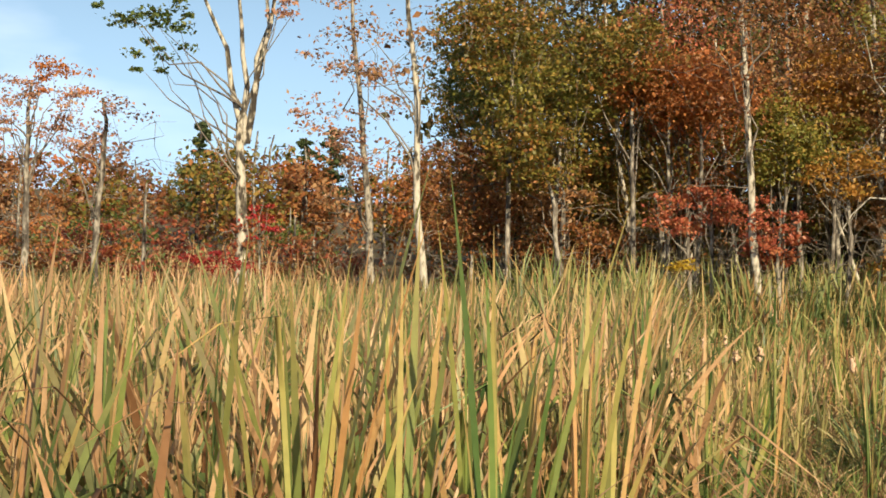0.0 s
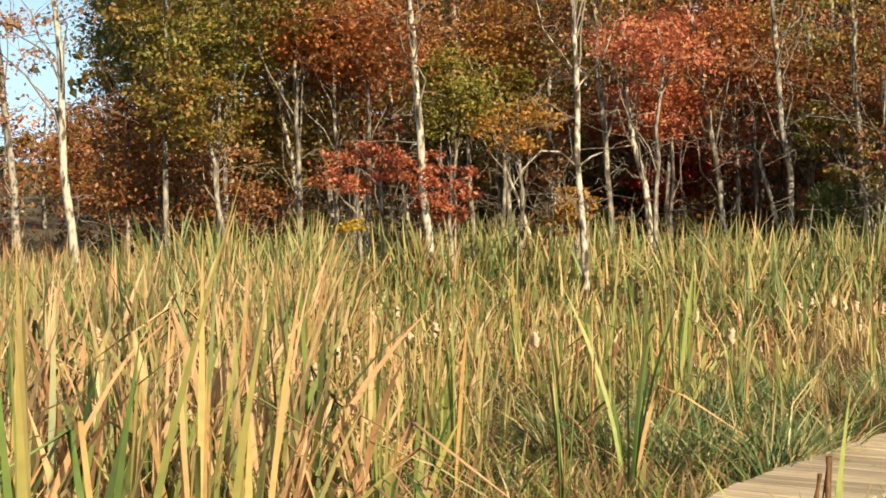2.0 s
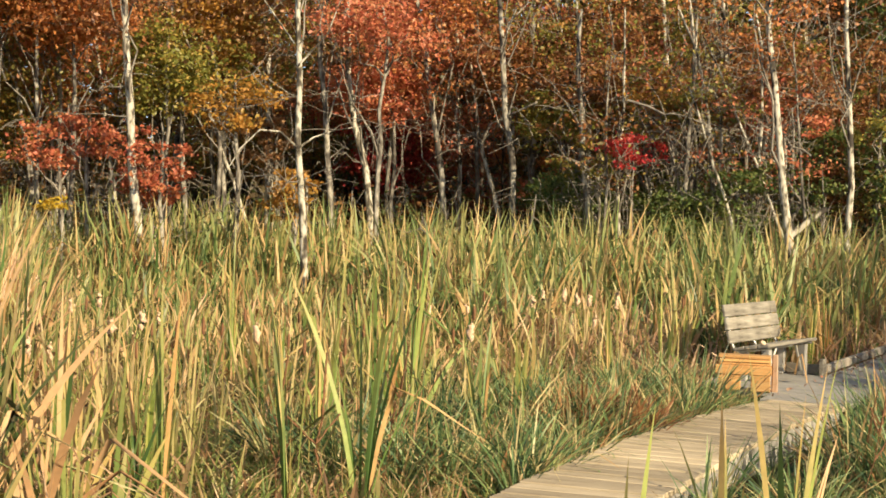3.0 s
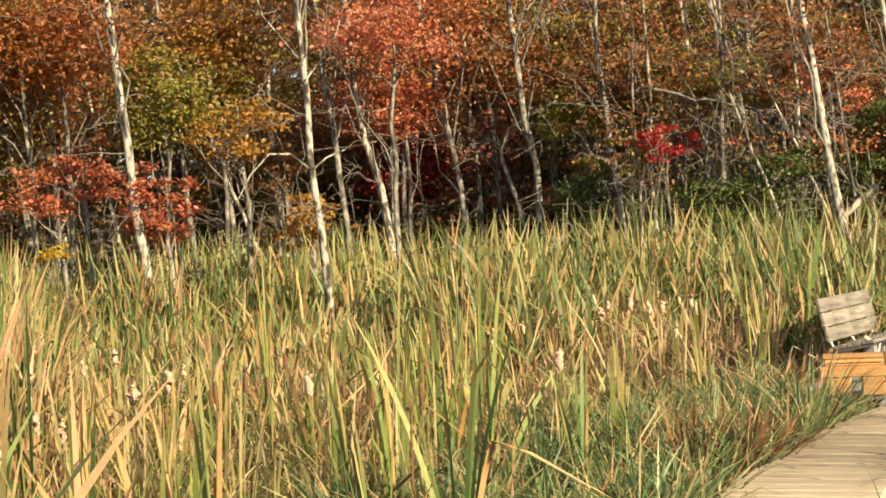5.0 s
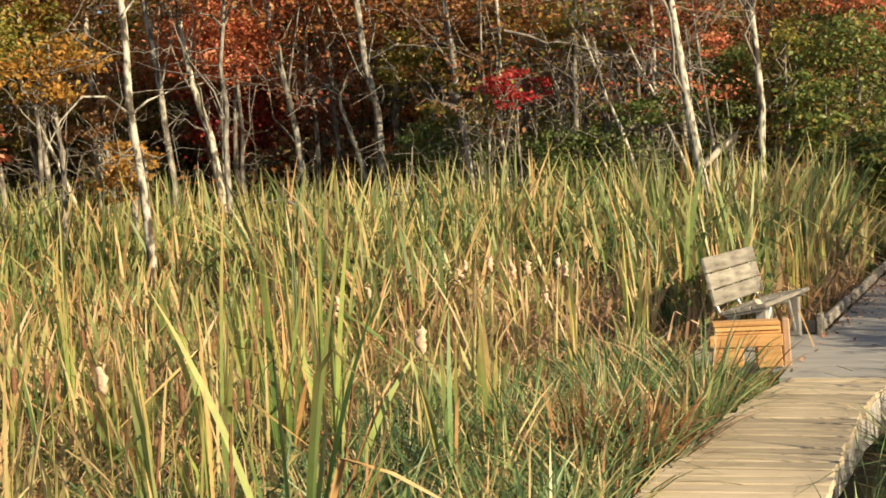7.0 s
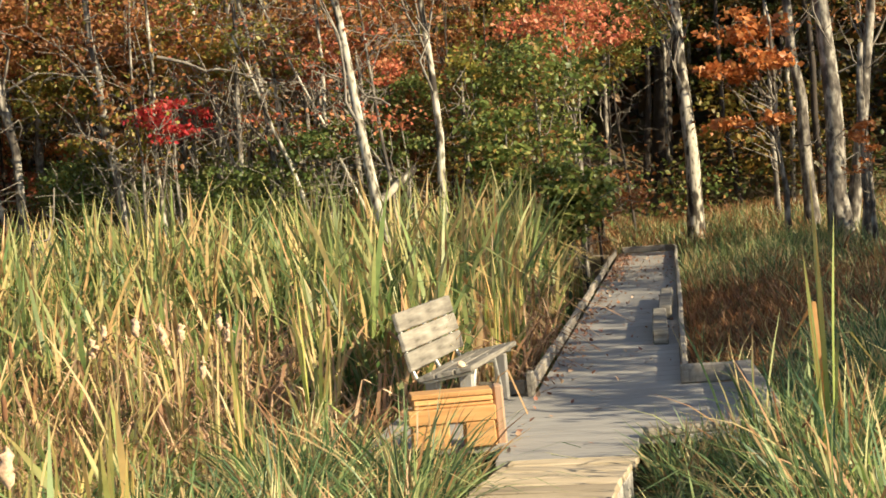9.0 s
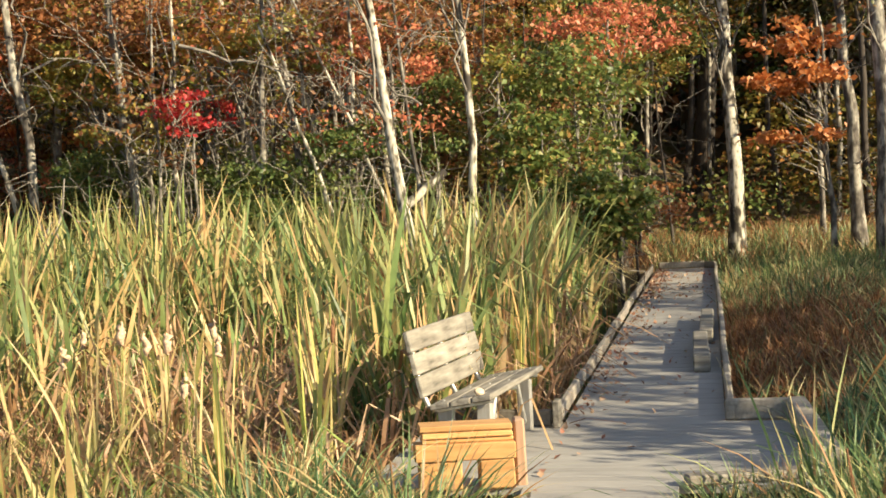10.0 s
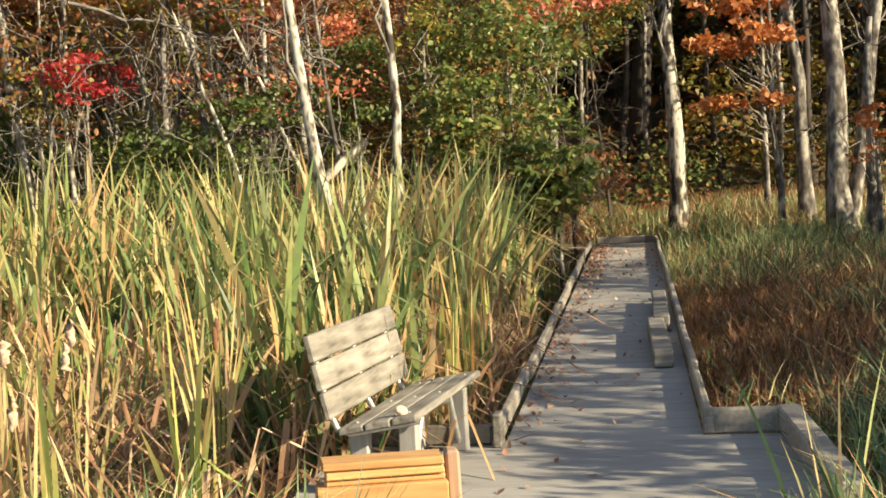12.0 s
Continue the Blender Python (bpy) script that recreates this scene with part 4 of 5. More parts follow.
def broken_layer(n, x0, x1, y0, y1, wid, tall):
    x, y = scatter(n, x0, x1, y0, y1)
    o = off_walk(x, y)
    ok = (y < wood_edge(x)) & ((o < -0.9) & (y < 1.0) | (x < 0.2) & (y >= 1.0) & (y < 3.8) | (x < 0.95) & (y >= 3.8))
    x, y = x[ok], y[ok]
    m = len(x)
    low = low_ground(x, y)
    keep = rng.random(m) > 0.5 * low
    x, y, low = x[keep], y[keep], low[keep]
    m = len(x)
    hgt = tall * rng.uniform(0.35, 1.0, m) * (1 - 0.45 * low)
    return field("broken_leaves", x, y, hgt, rng.uniform(0.5, 1.3, m) * wid, rng.normal(size=(m, 2)) * 0.42 * hgt[:, None], M_BROKEN, "broken dry tan cattail leaves folded among the green", "cattails", 6, 0.8)


broken_layer(6500, -6, 2.2, -11, 6, 0.017, 0.75)
broken_layer(2600, -3.5, 0.2, -2, 6, 0.016, 0.7)
broken_layer(9000, -16, 0.5, -9, 17, 0.026, 1.0)
broken_layer(3600, -4.5, 4.5, -14.5, -7.5, 0.022, 1.5)
broken_layer(6000, -18, -3, -12, 2, 0.030, 1.55)
# dry grass between the stems
def grass_patch(n, x0, x1, y0, y1, keep, hgt, wid, mat, name, label, lean=0.45, tuft=0):
    """Grass blades strewn over a stretch, or (tuft: blades each) in tussocks that arch outwards."""
    if tuft:
        cx, cy = scatter(n // tuft, x0, x1, y0, y1)
        ox, oy = rng.normal(size=(2, len(cx) * tuft)) * 0.07
        x, y = np.repeat(cx, tuft) + ox, np.repeat(cy, tuft) + oy
        vig = np.repeat(rng.uniform(0.6, 1.25, len(cx)), tuft)
        ok = keep(x, y)
        x, y, ox, oy, vig = x[ok], y[ok], ox[ok], oy[ok], vig[ok]
        m = len(x)
        h = rng.uniform(0.6, 1.15, m) * hgt * vig
        out = np.stack([ox, oy], -1) / 0.07 * lean * 0.6 + rng.normal(size=(m, 2)) * lean * 0.3
        return field(name, x, y, h, rng.uniform(0.6, 1.3, m) * wid, out * h[:, None], mat, label, "grass", 5, 0.15)
    x, y = scatter(n, x0, x1, y0, y1)
    ok = keep(x, y)
    x, y = x[ok], y[ok]
    m = len(x)
    h = rng.uniform(0.5, 1.15, m) * hgt
    return field(name, x, y, h, rng.uniform(0.6, 1.3, m) * wid, rng.normal(size=(m, 2)) * lean * h[:, None], mat, label, "grass", 3, 0.1)


west = lambda x, y: ((off_walk(x, y) < -0.56) & (y < 1.1)) | ((x < 0.2) & (y >= 1.1) & (y < 3.9)) | ((x < 1.08) & (y >= 3.9))
grass_patch(56000, -6.5, 2.2, -10, 6, west, 0.55, 0.014, M_DRY, "dry_grass", "matted dry tan grass between the cattails", 0.75)
grass_patch(14000, -14, -4, -9, 12, west, 0.65, 0.020, M_DRY, "dry_grass", "matted dry tan grass between the cattails", 0.5)
grass_patch(34000, -12, -2.5, -7, 7.5, lambda x, y: west(x, y) & (low_ground(x, y) > 0.3), 0.62, 0.019, M_DRY, "dry_grass", "matted dry tan grass between the cattails", 0.7)
grass_patch(22000, -7, 2.4, -10.5, 5, lambda x, y: west(x, y) & (low_ground(x, y) > 0.4), 0.42, 0.012, M_LAWN, "short_grass", "fine green marsh grass under the cattails", 0.8)
grass_patch(5200, -1.5, 4.2, -12.5, -3.5, lambda x, y: (off_walk(x, y) < -0.52) & (off_walk(x, y) > -1.0 - 0.25 * np.sin(y * 3.1)), 0.34, 0.011, M_LAWN, "short_grass", "short bright green grass along the boards", 0.7)
grass_patch(21000, -1.6, 1.6, -4.5, 1.6, lambda x, y: west(x, y) & (off_walk(x, y) > -2.3 + 0.5 * np.sin(y * 2)), 0.74, 0.014, M_SEDGE, "sedge_grass", "arching blue-green sedge grass beside the boards", 0.9, 45)
grass_patch(2600, 0.1, 1.2, 0.9, 1.68, lambda x, y: off_walk(x, y) < -0.4, 0.42, 0.010, M_SEDGE, "sedge_grass", "short sedge grass in front of the lumber kerb", 0.5)
grass_patch(900, 0.35, 1.2, 1.2, 1.7, lambda x, y: off_walk(x, y) < -0.42, 0.30, 0.016, M_RUSTGRASS, "rusty_grass", "rust-brown dead plants below the lumber kerb", 0.7)
grass_patch(1800, 0.30, 0.98, -2.1, -1.2, west, 0.66, 0.018, M_RUSTGRASS, "rusty_grass", "patch of rust-brown dead fern beside the boards", 0.8, 25)
grass_patch(2600, -1.5, 1.1, -3.5, 1.0, lambda x, y: west(x, y) & (np.sin(x * 5 + 2 * y) > 0.5), 0.35, 0.012, M_RUSTGRASS, "rusty_grass", "rust-brown dead plants beside the boards", 0.6)
grass_patch(2600, 1.95, 3.1, 0.9, 1.75, lambda x, y: (y < 1.62) & (off_walk(x, y) > 0.5), 0.62, 0.011, M_SEDGE, "sedge_grass", "arching pale sedge in front of the landing bay", 0.6)
grass_patch(9000, -16, 14, -26, -9, lambda x, y: np.abs(off_walk(x, y)) > 0.9, 0.75, 0.03, M_DRY, "dry_grass", "matted dry tan grass over the open marsh", 0.5)
grass_patch(5000, 4, 16, -10, 20, lambda x, y: x > 5, 0.7, 0.03, M_RUSTGRASS, "rusty_grass", "rust-brown dead grass over the open marsh", 0.5)
# the east side of the walk
east = lambda x, y: ((off_walk(x, y) > 0.58) & (y < 1.5)) | ((x > 2.95) & (y >= 1.5) & (y < 4.3)) | ((x > 2.42) & (y >= 4.3))
grass_patch(15000, 1.8, 6, -9, 5, east, 0.62, 0.013, M_SEDGE, "sedge_grass", "arching blue-green sedge grass beside the boards", 0.85, 40)
grass_patch(2200, 3.4, 4.8, 2.4, 4.6, east, 0.85, 0.014, M_SEDGE, "sedge_grass", "tall sedge beside the landing bay", 0.4)
grass_patch(3400, 2.7, 4.4, -2.8, 1.5, east, 0.9, 0.016, M_SEDGE, "sedge_grass", "spiky pale sedge beside the landing bay", 0.6, 30)
grass_patch(9000, 2.4, 9, 3.5, 24, lambda x, y: east(x, y) & (np.sin(x * 1.9 + 0.5 * y) + np.sin(y * 1.1 - x) > 0.7), 0.6, 0.012, M_SEDGE, "sedge_grass", "green tussocks in the brown grass", 0.5)
grass_patch(26000, 2.3, 8, 3.5, 19, east, 0.42, 0.015, M_RUSTGRASS, "rusty_grass", "matted rust-brown dead grass beside the ramp", 0.6)
grass_patch(16000, 1.0, 10, 15, 30, lambda x, y: east(x, y) | (y > 25), 0.5, 0.014, M_SEDGE, "sedge_grass", "rank green grass at the wood's edge", 0.5)
grass_patch(8000, -2, 8, 24.9, 32, lambda x, y: y > 24.9, 0.45, 0.016, M_RUSTGRASS, "rusty_grass", "dead brown grass beyond the ramp", 0.6)


# ---- the boards ----
def rot_box(name, cx, cy, z0, z1, length, width, ang, mat, parent, bevel=0.005, wob=0.0, label=""):
    ob = part(name, box_bm(-length / 2, length / 2, -width / 2, width / 2, z0, z1, bevel, wob), mat, parent, label)
    ob.matrix_local = pose(cx, cy, 0, 0, 0, ang)
    return ob


boardwalk = empty("boardwalk", 0, 0, 0)
tagged(boardwalk, "weathered tan plank boardwalk curving through the marsh", "boardwalk", kind="structure")
PITCH = 0.2
y = 1.03
meshes = []
for v in range(5):
    bm = box_bm(-HALF_W, HALF_W, -0.087, 0.087, -0.042, 0.0, 0.007, 0.006)
    me = bpy.data.meshes.new("plank"); bm.to_mesh(me); bm.free(); me.materials.append(M_DECK)
    meshes.append(me)
k = 0
while y > -19.5:
    sl = float(walk_x(y + 0.3) - walk_x(y - 0.3)) / 0.6
    ang = -math.degrees(math.atan(sl)) 
    ob = new("plank", meshes[k % 5]); ob.parent = boardwalk
    ob.matrix_local = pose(float(walk_x(y)) + random.uniform(-0.02, 0.02), y, random.uniform(-0.004, 0.003), 0, random.uniform(-0.3, 0.3), ang + random.uniform(-0.5, 0.5)) @ Matrix.Diagonal((float(np.interp(y, [-3, 1], [0.98, 0.80])), 1, 1, 1))
    y -= PITCH * math.cos(math.atan(sl)); k += 1
for side in (-0.36, 0.36):
    yy = 0.9
    while yy > -19:
        sl = float(walk_x(yy) - walk_x(yy - 1.2)) / 1.2
        ang = math.degrees(math.atan2(1.2, sl * 1.2))
        cxm = float(walk_x(yy - 0.6)) + side * math.sin(radians(ang))
        cym = yy - 0.6 - side * math.cos(radians(ang))
        rot_box("stringer", cxm, cym, -0.30, -0.045, 1.26 / max(0.3, math.sin(radians(ang))), 0.05, ang, M_POST, boardwalk)
        yy -= 1.2

# grey landing with two bays, then the long ramp
landing = empty("landing", 0, 0, 0)
tagged(landing, "grey board landing with bays on either side", "platform", kind="structure")
y = 1.20
for i in range(20):
    yc = y + i * 0.149
    x0, x1 = (1.17, 2.02) if yc < 1.75 else (0.22, 2.82)
    ob = part("board", box_bm(x0 + random.uniform(-.01, .01), x1, yc - 0.0725, yc + 0.0725, -0.045, 0.0, 0.002), M_GREYDECK, landing)
for xx in (0.3, 1.3, 1.95, 2.75):
    part("joist", box_bm(xx - 0.03, xx + 0.03, 1.75, 4.1, -0.28, -0.047, 0.003), M_POST, landing)
KERB_Z = 0.13


def kerb_run(parent, x0, y0, x1, y1, z0=0.0, z1=0.0, w=0.055, h=KERB_Z, name="kerb", mat=M_KERB, lift=0.0):
    ln = math.hypot(x1 - x0, y1 - y0)
    ang = math.degrees(math.atan2(y1 - y0, x1 - x0))
    ob = part(name, box_bm(-ln / 2, ln / 2, -w / 2, w / 2, 0.002 + lift, h + lift, 0.012, 0.003), mat, parent)
    ob.matrix_local = pose((x0 + x1) / 2, (y0 + y1) / 2, (z0 + z1) / 2, 0, -math.degrees(math.atan2(z1 - z0, ln)), ang)
    return ob


kerb_run(landing, 2.30, 4.13, 2.74, 4.13, h=0.15)
kerb_run(landing, 2.79, 4.20, 2.86, 2.0, h=0.15, w=0.13)
kerb_run(landing, 2.06, 1.72, 2.80, 1.95, h=0.06, w=0.12)
kerb_run(landing, 0.25, 4.04, 1.10, 3.98, h=0.12, w=0.05)
part("end_post", box_bm(1.115, 1.165, 3.86, 4.02, 0.0, 0.19, 0.008, 0.003), M_BENCH, landing, "pale square kerb post")

ramp = empty("ramp", 0, 0, 0)
tagged(ramp, "long grey ramp with low timber kerbs and fallen leaves", "ramp", kind="structure")
RAMP_RISE = 0.05 / 20


def ramp_z(yv):
    return max(0.0, (yv - 4.2) * RAMP_RISE)


yc = 4.23
while yc < 24.4:
    ob = part("board", box_bm(1.17, 2.30, yc - 0.145, yc + 0.145, -0.045, 0.0, 0.002), M_GREYDECK, ramp)
    ob.location.z = ramp_z(yc)
    yc += 0.298
for x0, x1, y0, ys in ((1.13, 1.10, 4.1, 24.0), (2.335, 2.33, 4.1, 24.0)):
    yv = y0
    while yv < ys:
        ye = min(ys + 0.25, yv + 2.44)
        f0, f1 = (yv - y0) / (ys - y0), (ye - y0) / (ys - y0)
        kerb_run(ramp, x0 + (x1 - x0) * f0 + random.uniform(-.012, .012), yv, x0 + (x1 - x0) * f1 + random.uniform(-.012, .012), ye - 0.015, ramp_z(yv), ramp_z(ye), h=0.11)
        yv = ye
kerb_run(ramp, 1.22, 24.5, 2.12, 24.5, ramp_z(24), ramp_z(24), h=0.13)
kerb_run(ramp, 2.13, 24.48, 2.32, 24.24, ramp_z(24), ramp_z(24), h=0.13)
for xx in (1.3, 2.2):
    part("joist", box_bm(xx - 0.04, xx + 0.04, 4.1, 24.3, -0.35, -0.05, 0.003), M_POST, ramp)

# two squared timbers lying on the ramp
for (x0, y0, x1, y1) in ((2.13, 6.95, 2.10, 9.3), (2.16, 9.4, 2.18, 12.2)):
    tb = empty("timber", 0, 0, 0)
    kerb_run(tb, x0, y0, x1, y1, ramp_z(y0), ramp_z(y1), w=0.15, h=0.15, name="beam", mat=M_BENCH)
    tagged(tb, "squared weathered timber lying along the ramp kerb", "timber", "timbers on the ramp")

# ---- orange lumber kerb at the bay's near end ----
kerb_stack = empty("lumber_kerb", 0.868, 1.735, 0, 14)
part("cap_board", box_bm(-0.29, 0.235, -0.055, 0.13, 0.325, 0.362, 0.006, 0.003), M_ORANGE, kerb_stack)
part("upper_board", box_bm(-0.275, 0.235, -0.065, 0.12, 0.29, 0.322, 0.006, 0.003), M_ORANGE, kerb_stack)
part("lower_board", box_bm(-0.275, 0.24, -0.05, 0.12, 0.262, 0.288, 0.006, 0.003), M_ORANGE, kerb_stack)
part("fascia", box_bm(-0.32, 0.245, -0.085, 0.09, 0.165, 0.26, 0.006, 0.003), M_ORANGE, kerb_stack)
part("block", box_bm(-0.30, -0.06, -0.07, 0.08, 0.0, 0.163, 0.008, 0.006), M_ORANGE, kerb_stack)
part("block", box_bm(0.04, 0.24, -0.08, 0.08, 0.0, 0.163, 0.008, 0.006), M_ORANGE, kerb_stack)
part("post", box_bm(0.25, 0.312, -0.02, 0.10, -0.02, 0.375, 0.012, 0.006), M_DULL, kerb_stack, "greyer corner post")
tagged(kerb_stack, "stack of new orange lumber forming a kerb beside the bench", "kerb")
for (sx, sy, sr) in ((1.02, 1.52, 0.14), (0.70, 1.50, 0.11), (1.14, 1.40, 0.10)):
    st = empty("stone", sx, sy, -0.22)
    bm = bmesh.new()
    bmesh.ops.create_icosphere(bm, subdivisions=2, radius=sr)
    for v in bm.verts:
        v.co *= 1 + 0.25 * noise.noise(v.co * 9 + Vector((sx * 7, 0, 0)))
        v.co.z *= 0.75
    part("rock", bm, M_STONE, st)
    tagged(st, "pale rough stone below the landing edge", "stone", "stones under the landing")

# ---- bench ----
bench = empty("bench", 0.66, 3.28, 0, -5.5)
BL = 0.79
TILT = 9.5   # the seat falls towards the back
for i in range(3):
    ob = part("seat_slat", box_bm(-0.0645, 0.0645, -BL, BL, -0.038, 0.0, 0.008, 0.003), M_BENCH, bench)
    ob.matrix_local = pose(-0.025 + i * 0.133, 0, 0.373 + i * 0.0225, 0, -TILT, 0)
for i in range(3):
    ob = part("back_slat", box_bm(-0.018, 0.018, -BL, BL, -0.067, 0.067, 0.007, 0.003), M_BENCH, bench)
    ob.matrix_local = pose(-0.145 - i * 0.033, 0, 0.470 + i * 0.1405, 0, -13, 0)
for yy in (-0.66, 0.0, 0.66):
    br = tubes_mesh("bracket", [(np.array([(0.29, yy, 0.375), (-0.06, yy, 0.318), (-0.125, yy, 0.34), (-0.165, yy, 0.42), (-0.245, yy, 0.80)]), np.full(5, 0.017))], M_METAL, 6)
    child("bracket", br, bench, "pale metal bracket")
for yy in (-0.58, 0.58):
    part("leg", box_bm(-0.08, 0.01, yy - 0.045, yy + 0.045, 0.0, 0.318, 0.006, 0.002), M_POST, bench)
    part("leg", box_bm(0.17, 0.26, yy - 0.045, yy + 0.045, 0.0, 0.352, 0.006, 0.002), M_POST, bench)
    child("brace", tubes_mesh("brace", [(np.array([(0.215, yy * 0.95, 0.05), (0.22, yy * 0.55, 0.36)]), np.full(2, 0.016))], M_METAL, 6), bench)
for o in [c for c in bench.children if c.name.startswith("seat_slat")]:
    for yy in (-0.66, 0.0, 0.66):
        bm = bmesh.new()
        bmesh.ops.create_cone(bm, cap_ends=True, segments=8, radius1=0.009, radius2=0.007, depth=0.006, matrix=Matrix.Translation((0, yy, 0.002)))
        part("bolt", bm, M_METAL, o)
tagged(bench, "weathered pale wooden bench with slatted back and seat", "bench")
lump = empty("fungus", 0.80, 2.58, 0.405)
bm = bmesh.new()
bmesh.ops.create_icosphere(bm, subdivisions=3, radius=0.033)
for v in bm.verts:
    v.co *= 1 + 0.22 * noise.noise(v.co * 30)
    v.co.z = v.co.z * 0.8 + 0.026
part("cap", bm, M_LUMP, lump)
tagged(lump, "pale rounded fungus lump on the bench seat", "fungus")


# ---- single cattails that stand out ----
def cattail_head(x, y, top, fluffy):
    z0 = float(ground_z(x, y))
    t = empty("cattail", x, y, z0)
    h = top - z0
    lx, ly = rng.normal(size=2) * 0.05
    pts = bent((0, 0, -0.02), (lx, ly, h), 6, 0.02)
    child("stalk", tubes_mesh("stalk", [(pts, np.linspace(0.006, 0.003, 6))], M_DRY, 5), t)
    e = pts[-1]
    ln = 0.16 if fluffy else 0.13
    q = np.stack([np.full(9, e[0]), np.full(9, e[1]), np.linspace(e[2] - ln, e[2], 9)], -1)
    if fluffy:
        q[:, :2] += rng.normal(size=(9, 2)) * 0.010
        rad = np.array([0.004, 0.020, 0.030, 0.028, 0.036, 0.022, 0.030, 0.013, 0.004]) * rng.uniform(0.65, 1.0)
    else:
        rad = np.array([0.003, 0.012, 0.013, 0.013, 0.013, 0.013, 0.013, 0.010, 0.003])
    child("seed_head", tubes_mesh("seed_head", [(q, rad)], M_FLUFF if fluffy else M_HEAD, 8), t)
    m = 5
    base = np.zeros((m, 3)); base[:, :2] = rng.normal(size=(m, 2)) * 0.02
    for q0 in base:
        child("leaf", blades_mesh("leaf", q0[None], rng.uniform(0.7, 1.2, 1) * h, np.full(1, 0.018), rng.normal(size=(1, 2)) * 0.22, M_CAT, 5, kink=0.3), t)
    return tagged(t, "cattail with a burst pale fluffy seed head" if fluffy else "cattail with a slim brown seed head", "cattail", "cattails with seed heads")


for (hx, hy) in ((-1.87, 2.91), (-1.84, 3.34), (-1.3, 2.67), (-1.21, 3.51), (-1.47, -0.69), (-0.12, -2.79), (-6.34, -0.8), (-2.16, -4.64), (-3.88, -2.93), (-1.44, 1.8), (-1.85, 3.52), (-1.24, 2.7), (-0.73, 2.35), (-1.14, -4.2), (-6.7, -0.22), (-4.33, -2.19), (-2.44, -4.0)):
    cattail_head(hx, hy, 0.86, True)
for i in range(40):
    hy = rng.uniform(-7, 3.5)
    hx = float(walk_x(min(hy, 1))) - rng.uniform(1.8, 6.0)
    cattail_head(hx, hy, rng.uniform(0.6, 0.95), i % 4 == 0)


def cattail_clump(x, y, h, n, spread, label="green cattail clump with tips turning yellow", broad=1.0):
    t = empty("cattail_clump", x, y, float(ground_z(x, y)))
    h = h - t.location.z
    plane = rng.uniform(0, math.pi)
    for i in range(n):
        a = plane + (math.pi if rng.random() < 0.5 else 0) + rng.normal() * 0.35; rr = rng.uniform(0.05, 1) * spread
        b = np.array([[0.03 * math.cos(a), 0.03 * math.sin(a), -0.02]])
        child("leaf", blades_mesh("leaf", b, np.array([h * rng.uniform(0.6, 1.05)]), np.array([rng.uniform(0.018, 0.034) * broad]), np.array([[rr * math.cos(a), rr * math.sin(a)]]), M_CATG, 8, kink=0.3), t)
    return tagged(t, label, "cattail", "cattail clumps near the boards")


for (kx, ky, kh, kn, ks) in ((2.6, -11.6, 1.75, 12, 0.5), (2.1, -10.9, 1.6, 12, 0.5), (3.3, -12.7, 1.9, 12, 0.4), (2.9, -13.2, 1.95, 11, 0.4), (1.2, -10.3, 1.5, 12, 0.5), (0.9, -8.7, 1.25, 11, 0.55),
                             (0.2, -7.6, 1.2, 12, 0.5), (-0.5, -6.2, 1.3, 11, 0.45), (-0.6, -4.2, 1.35, 12, 0.4), (0.1, -3.0, 1.0, 10, 0.45), (-1.6, -2.4, 1.6, 9, 0.3), (-2.5, -5.5, 1.6, 10, 0.4),
                             (-0.3, 0.9, 1.05, 14, 0.3), (-0.2, 2.3, 1.15, 14, 0.3), (-0.4, 3.5, 1.2, 13, 0.35), (0.75, 4.9, 1.05, 16, 0.35), (0.8, 5.6, 1.1, 14, 0.35), (0.6, 6.6, 1.2, 12, 0.35),
                             (3.6, -7.6, 1.5, 8, 0.5), (3.0, -6.3, 1.0, 9, 0.5), (3.4, -9.0, 1.1, 8, 0.5), (3.05, 0.1, 1.6, 8, 0.4), (3.1, -1.5, 0.9, 12, 0.6), (3.2, 0.8, 0.8, 12, 0.6)):
    cattail_clump(kx, ky, kh, kn, ks)
for (kx, ky, kh) in ((3.2, -13.5, 2.0), (2.9, -12.8, 2.05), (2.4, -13.3, 1.95), (2.1, -12.6, 1.9), (2.5, -12.1, 2.0), (1.7, -12.0, 1.85), (1.9, -11.3, 1.8), (1.1, -11.4, 1.8), (2.2, -14.0, 1.9), (1.4, -13.2, 1.85), (0.6, -10.8, 1.7), (1.2, -9.8, 1.35), (0.25, -5.1, 1.78)):
    cattail_clump(kx, ky, kh * 0.86, 10, 0.5, "tall broad cattail leaves, green with orange tips")

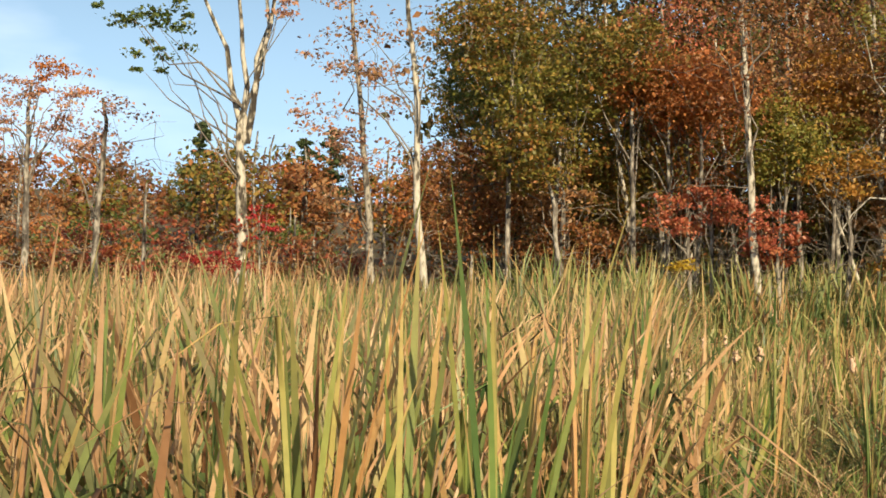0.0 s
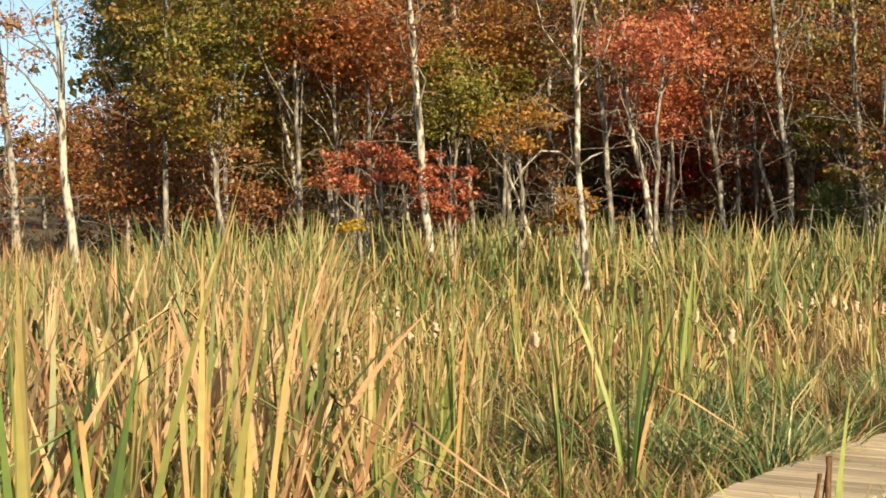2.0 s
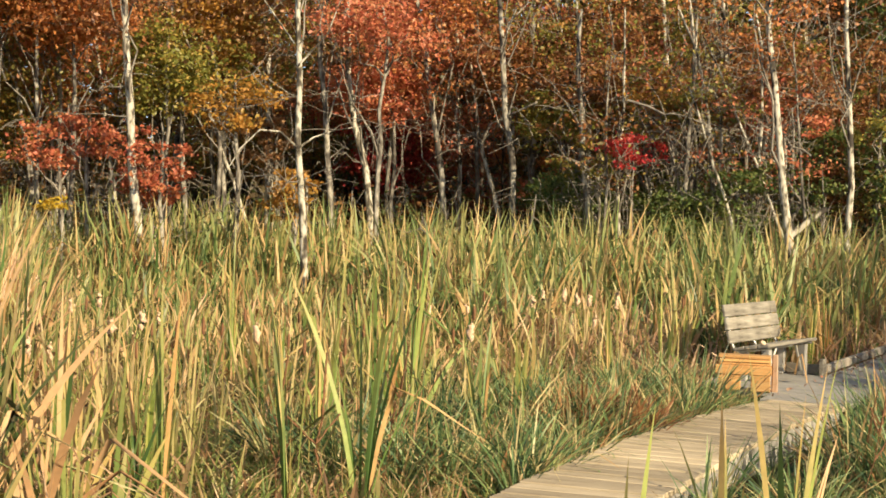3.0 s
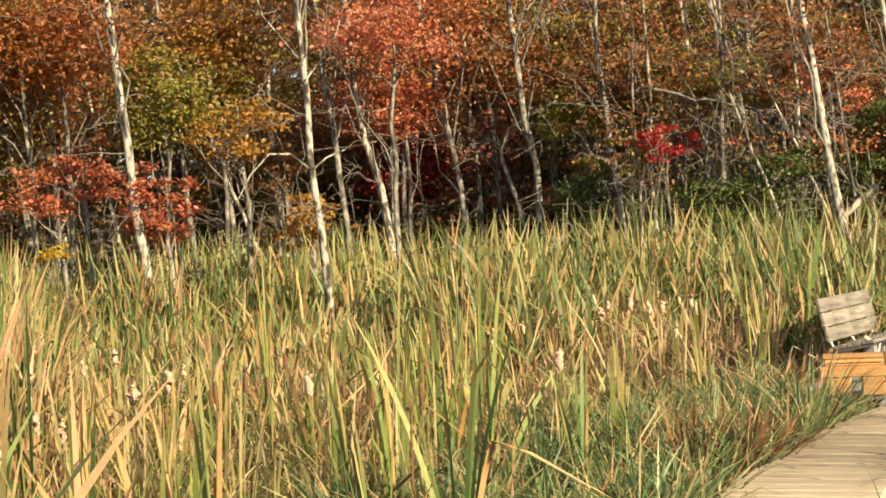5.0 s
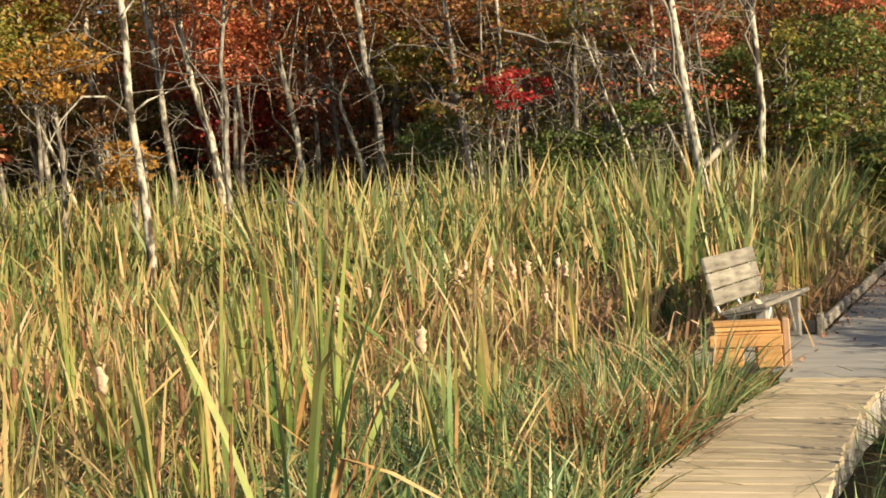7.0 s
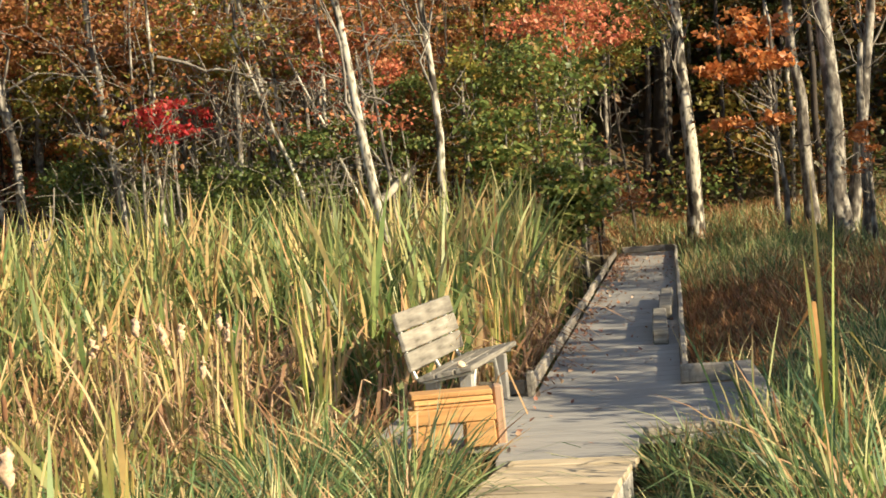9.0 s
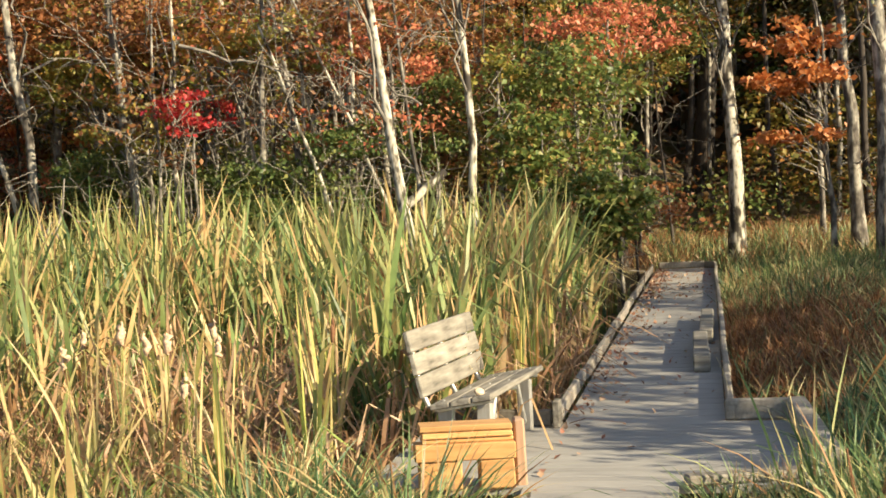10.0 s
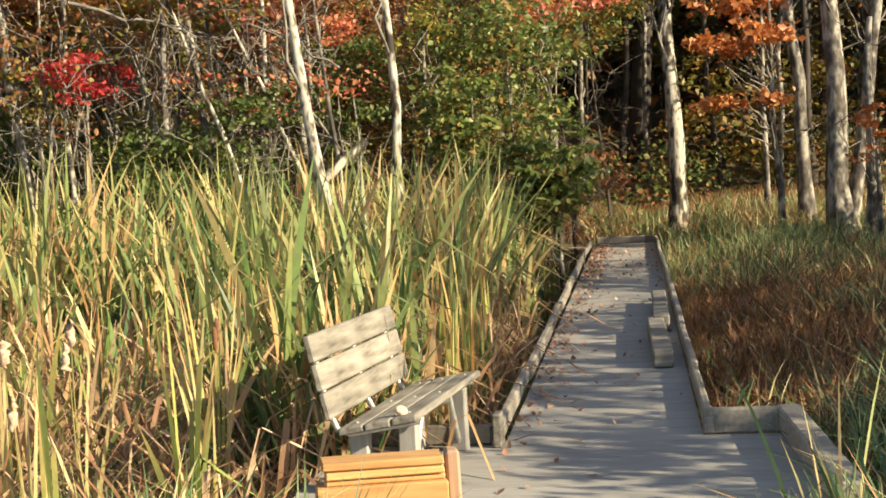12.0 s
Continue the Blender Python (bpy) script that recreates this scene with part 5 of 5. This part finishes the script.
def dried_stalk(x, y, top, leafy_stem=False):
    z0 = float(ground_z(x, y))
    t = empty("dried_flower_stalk", x, y, z0)
    h = top - z0
    lean = rng.normal(size=2) * 0.12
    b = bent((0, 0, -0.03), (lean[0], lean[1], h), 8, 0.05)
    child("stalk", tubes_mesh("stalk", [(b, np.linspace(0.004, 0.002, 8))], M_HEAD, 5), t)
    q = np.linspace(b[5], b[7], 14)
    child("spike", tubes_mesh("spike", [(q, 0.004 + 0.006 * (np.arange(14) % 2) * np.linspace(1, 0.4, 14))], M_HEAD, 6), t)
    for _ in range(4):
        j = rng.integers(3, 6)
        e = b[j] + np.array([rng.normal() * 0.09, rng.normal() * 0.09, 0.16])
        child("side_spike", tubes_mesh("side_spike", [(bent(b[j], e, 8, 0.05), 0.003 + 0.005 * (np.arange(8) % 2))], M_HEAD, 5), t)
    if leafy_stem:
        up = rng.uniform(0.25, 0.8, 46)
        c = np.stack([np.interp(up, np.linspace(0, 1, 8), b[:, i]) for i in range(3)], -1) + rng.normal(size=(46, 3)) * [0.045, 0.045, 0.02]
        child("leaves", leaves_mesh("leaves", c, rng.uniform(0.02, 0.045, 46), LEAF["bush"]), t, "narrow green leaves on the stem")
        return tagged(t, "reddish-brown flower stalk with narrow green leaves", "dried flower", "dried stalks by the boards")
    return tagged(t, "dried brown flower stalk with seed spikes", "dried flower", "dried stalks by the boards")


for (kx, ky, kt) in ((4.40, -11.45, 1.22), (4.15, -11.05, 1.12), (4.75, -11.55, 1.25), (-0.1, -5.6, 0.8), (0.45, -6.0, 0.85), (0.1, -4.6, 0.8), (2.9, -0.6, 0.55), (3.2, -4.2, 0.8)):
    dried_stalk(kx, ky, kt, ky < -11)

FANS_SOUTH = [(-1.38, -6.13, 1.11), (-0.83, -5.96, 0.99), (-0.96, -4.05, 1.15), (-2.04, -0.38, 1.67), (-1.22, 0.37, 0.55), (-2.47, -5.26, 1.51), (-4.15, -1.45, 0.75), (-3.55, -1.39, 0.8), (-2.01, -2.59, 1.42), (-2.08, 0.06, 1.79),
              (-3.74, 2.59, 1.24), (-0.49, -1.10, 0.94), (-4.68, -2.95, 1.18), (-3.78, -0.68, 1.71), (-1.65, -1.46, 1.37), (-0.83, -2.45, 1.87), (-0.06, -1.90, 0.80), (-3.18, 0.97, 1.8)]
FANS_NORTH = [(-1.39, 8.96, 1.05), (-1.33, 8.52, 1.22), (-1.78, 6.58, 0.9), (0.73, 7.83, 0.85), (-0.58, 4.54, 1.14), (-1.27, 4.09, 0.75), (-1.49, 3.63, 0.87), (0.8, 6.59, 0.8), (-2.41, -0.38, 1.38), (-0.60, -6.94, 0.8), (-1.82, -7.75, 1.80), (0.44, -6.25, 1.06), (-2.41, -6.23, 1.71)]
for (kx, ky, kh) in FANS_SOUTH + FANS_NORTH:
    cattail_clump(kx, ky, kh, int(rng.integers(7, 12)), 0.30, "fan of broad cattail leaves, green turning yellow")

OPEN_FANS = [(-5.09, -2.04), (-3.48, -2.54), (-3.35, -2.04), (-2.73, -1.69), (-2.32, -1.1), (-1.55, -0.99), (-0.53, -0.86), (-3.24, 3.67), (-4.94, 4.76), (-1.59, 3.69), (-1.59, -5.78), (-1.18, -5.75), (-0.88, -4.19), (-0.49, -3.11), (-2.72, -5.71), (-5.76, -1.78), (-5.03, 0.36), (-1.67, -1.28), (-0.53, -0.43), (-2.82, -1.39)]
for kx, ky in OPEN_FANS:
    cattail_clump(kx, ky, rng.uniform(0.6, 0.95), int(rng.integers(7, 11)), 0.55, "fan of broad yellow-green cattail leaves in the low marsh", 1.35)
for (kx, ky, kh) in ((-1.53, 4.87, 0.9), (-0.82, 5.33, 1.15), (-2.02, 4.92, 0.85), (-1.29, 8.21, 1.2), (-2.64, 9.77, 1.2), (0.58, 8.7, 1.0), (0.4, 10.7, 1.1), (0.55, 6.0, 0.95)):
    cattail_clump(kx, ky, kh, 14, 0.28, "stout clump of deep green cattail leaves", 1.5)

# fallen leaves on the ramp and the landing
m = 1074
ly_ = np.concatenate([rng.uniform(4.5, 24, 640), rng.uniform(1.3, 4, 14), rng.uniform(16, 24.2, 420)])
edge_ = rng.random(m) < 0.7
lx_ = np.where(edge_, 1.19 + np.abs(rng.normal(size=m)) * 0.14, rng.uniform(1.2, 2.25, m))
lx_ = np.clip(lx_, 1.19, 2.26)
lz_ = np.array([ramp_z(v) for v in ly_]) + 0.012
litter = new("fallen_leaves", leaves_mesh("fallen_leaves", np.stack([lx_, ly_, lz_], -1), rng.uniform(0.03, 0.06, m), M_LITTER, flat=0.05))
tagged(litter, "dry red and tan leaves fallen along the ramp kerb", "leaves", kind="stuff")


# ---- more folded dry leaves in the stand behind the bench ----
broken_layer(5200, -7.0, 0.9, 1.5, 11.0, 0.024, 1.35)
broken_layer(2600, -7.0, 0.5, -9.0, 2.0, 0.022, 0.95)
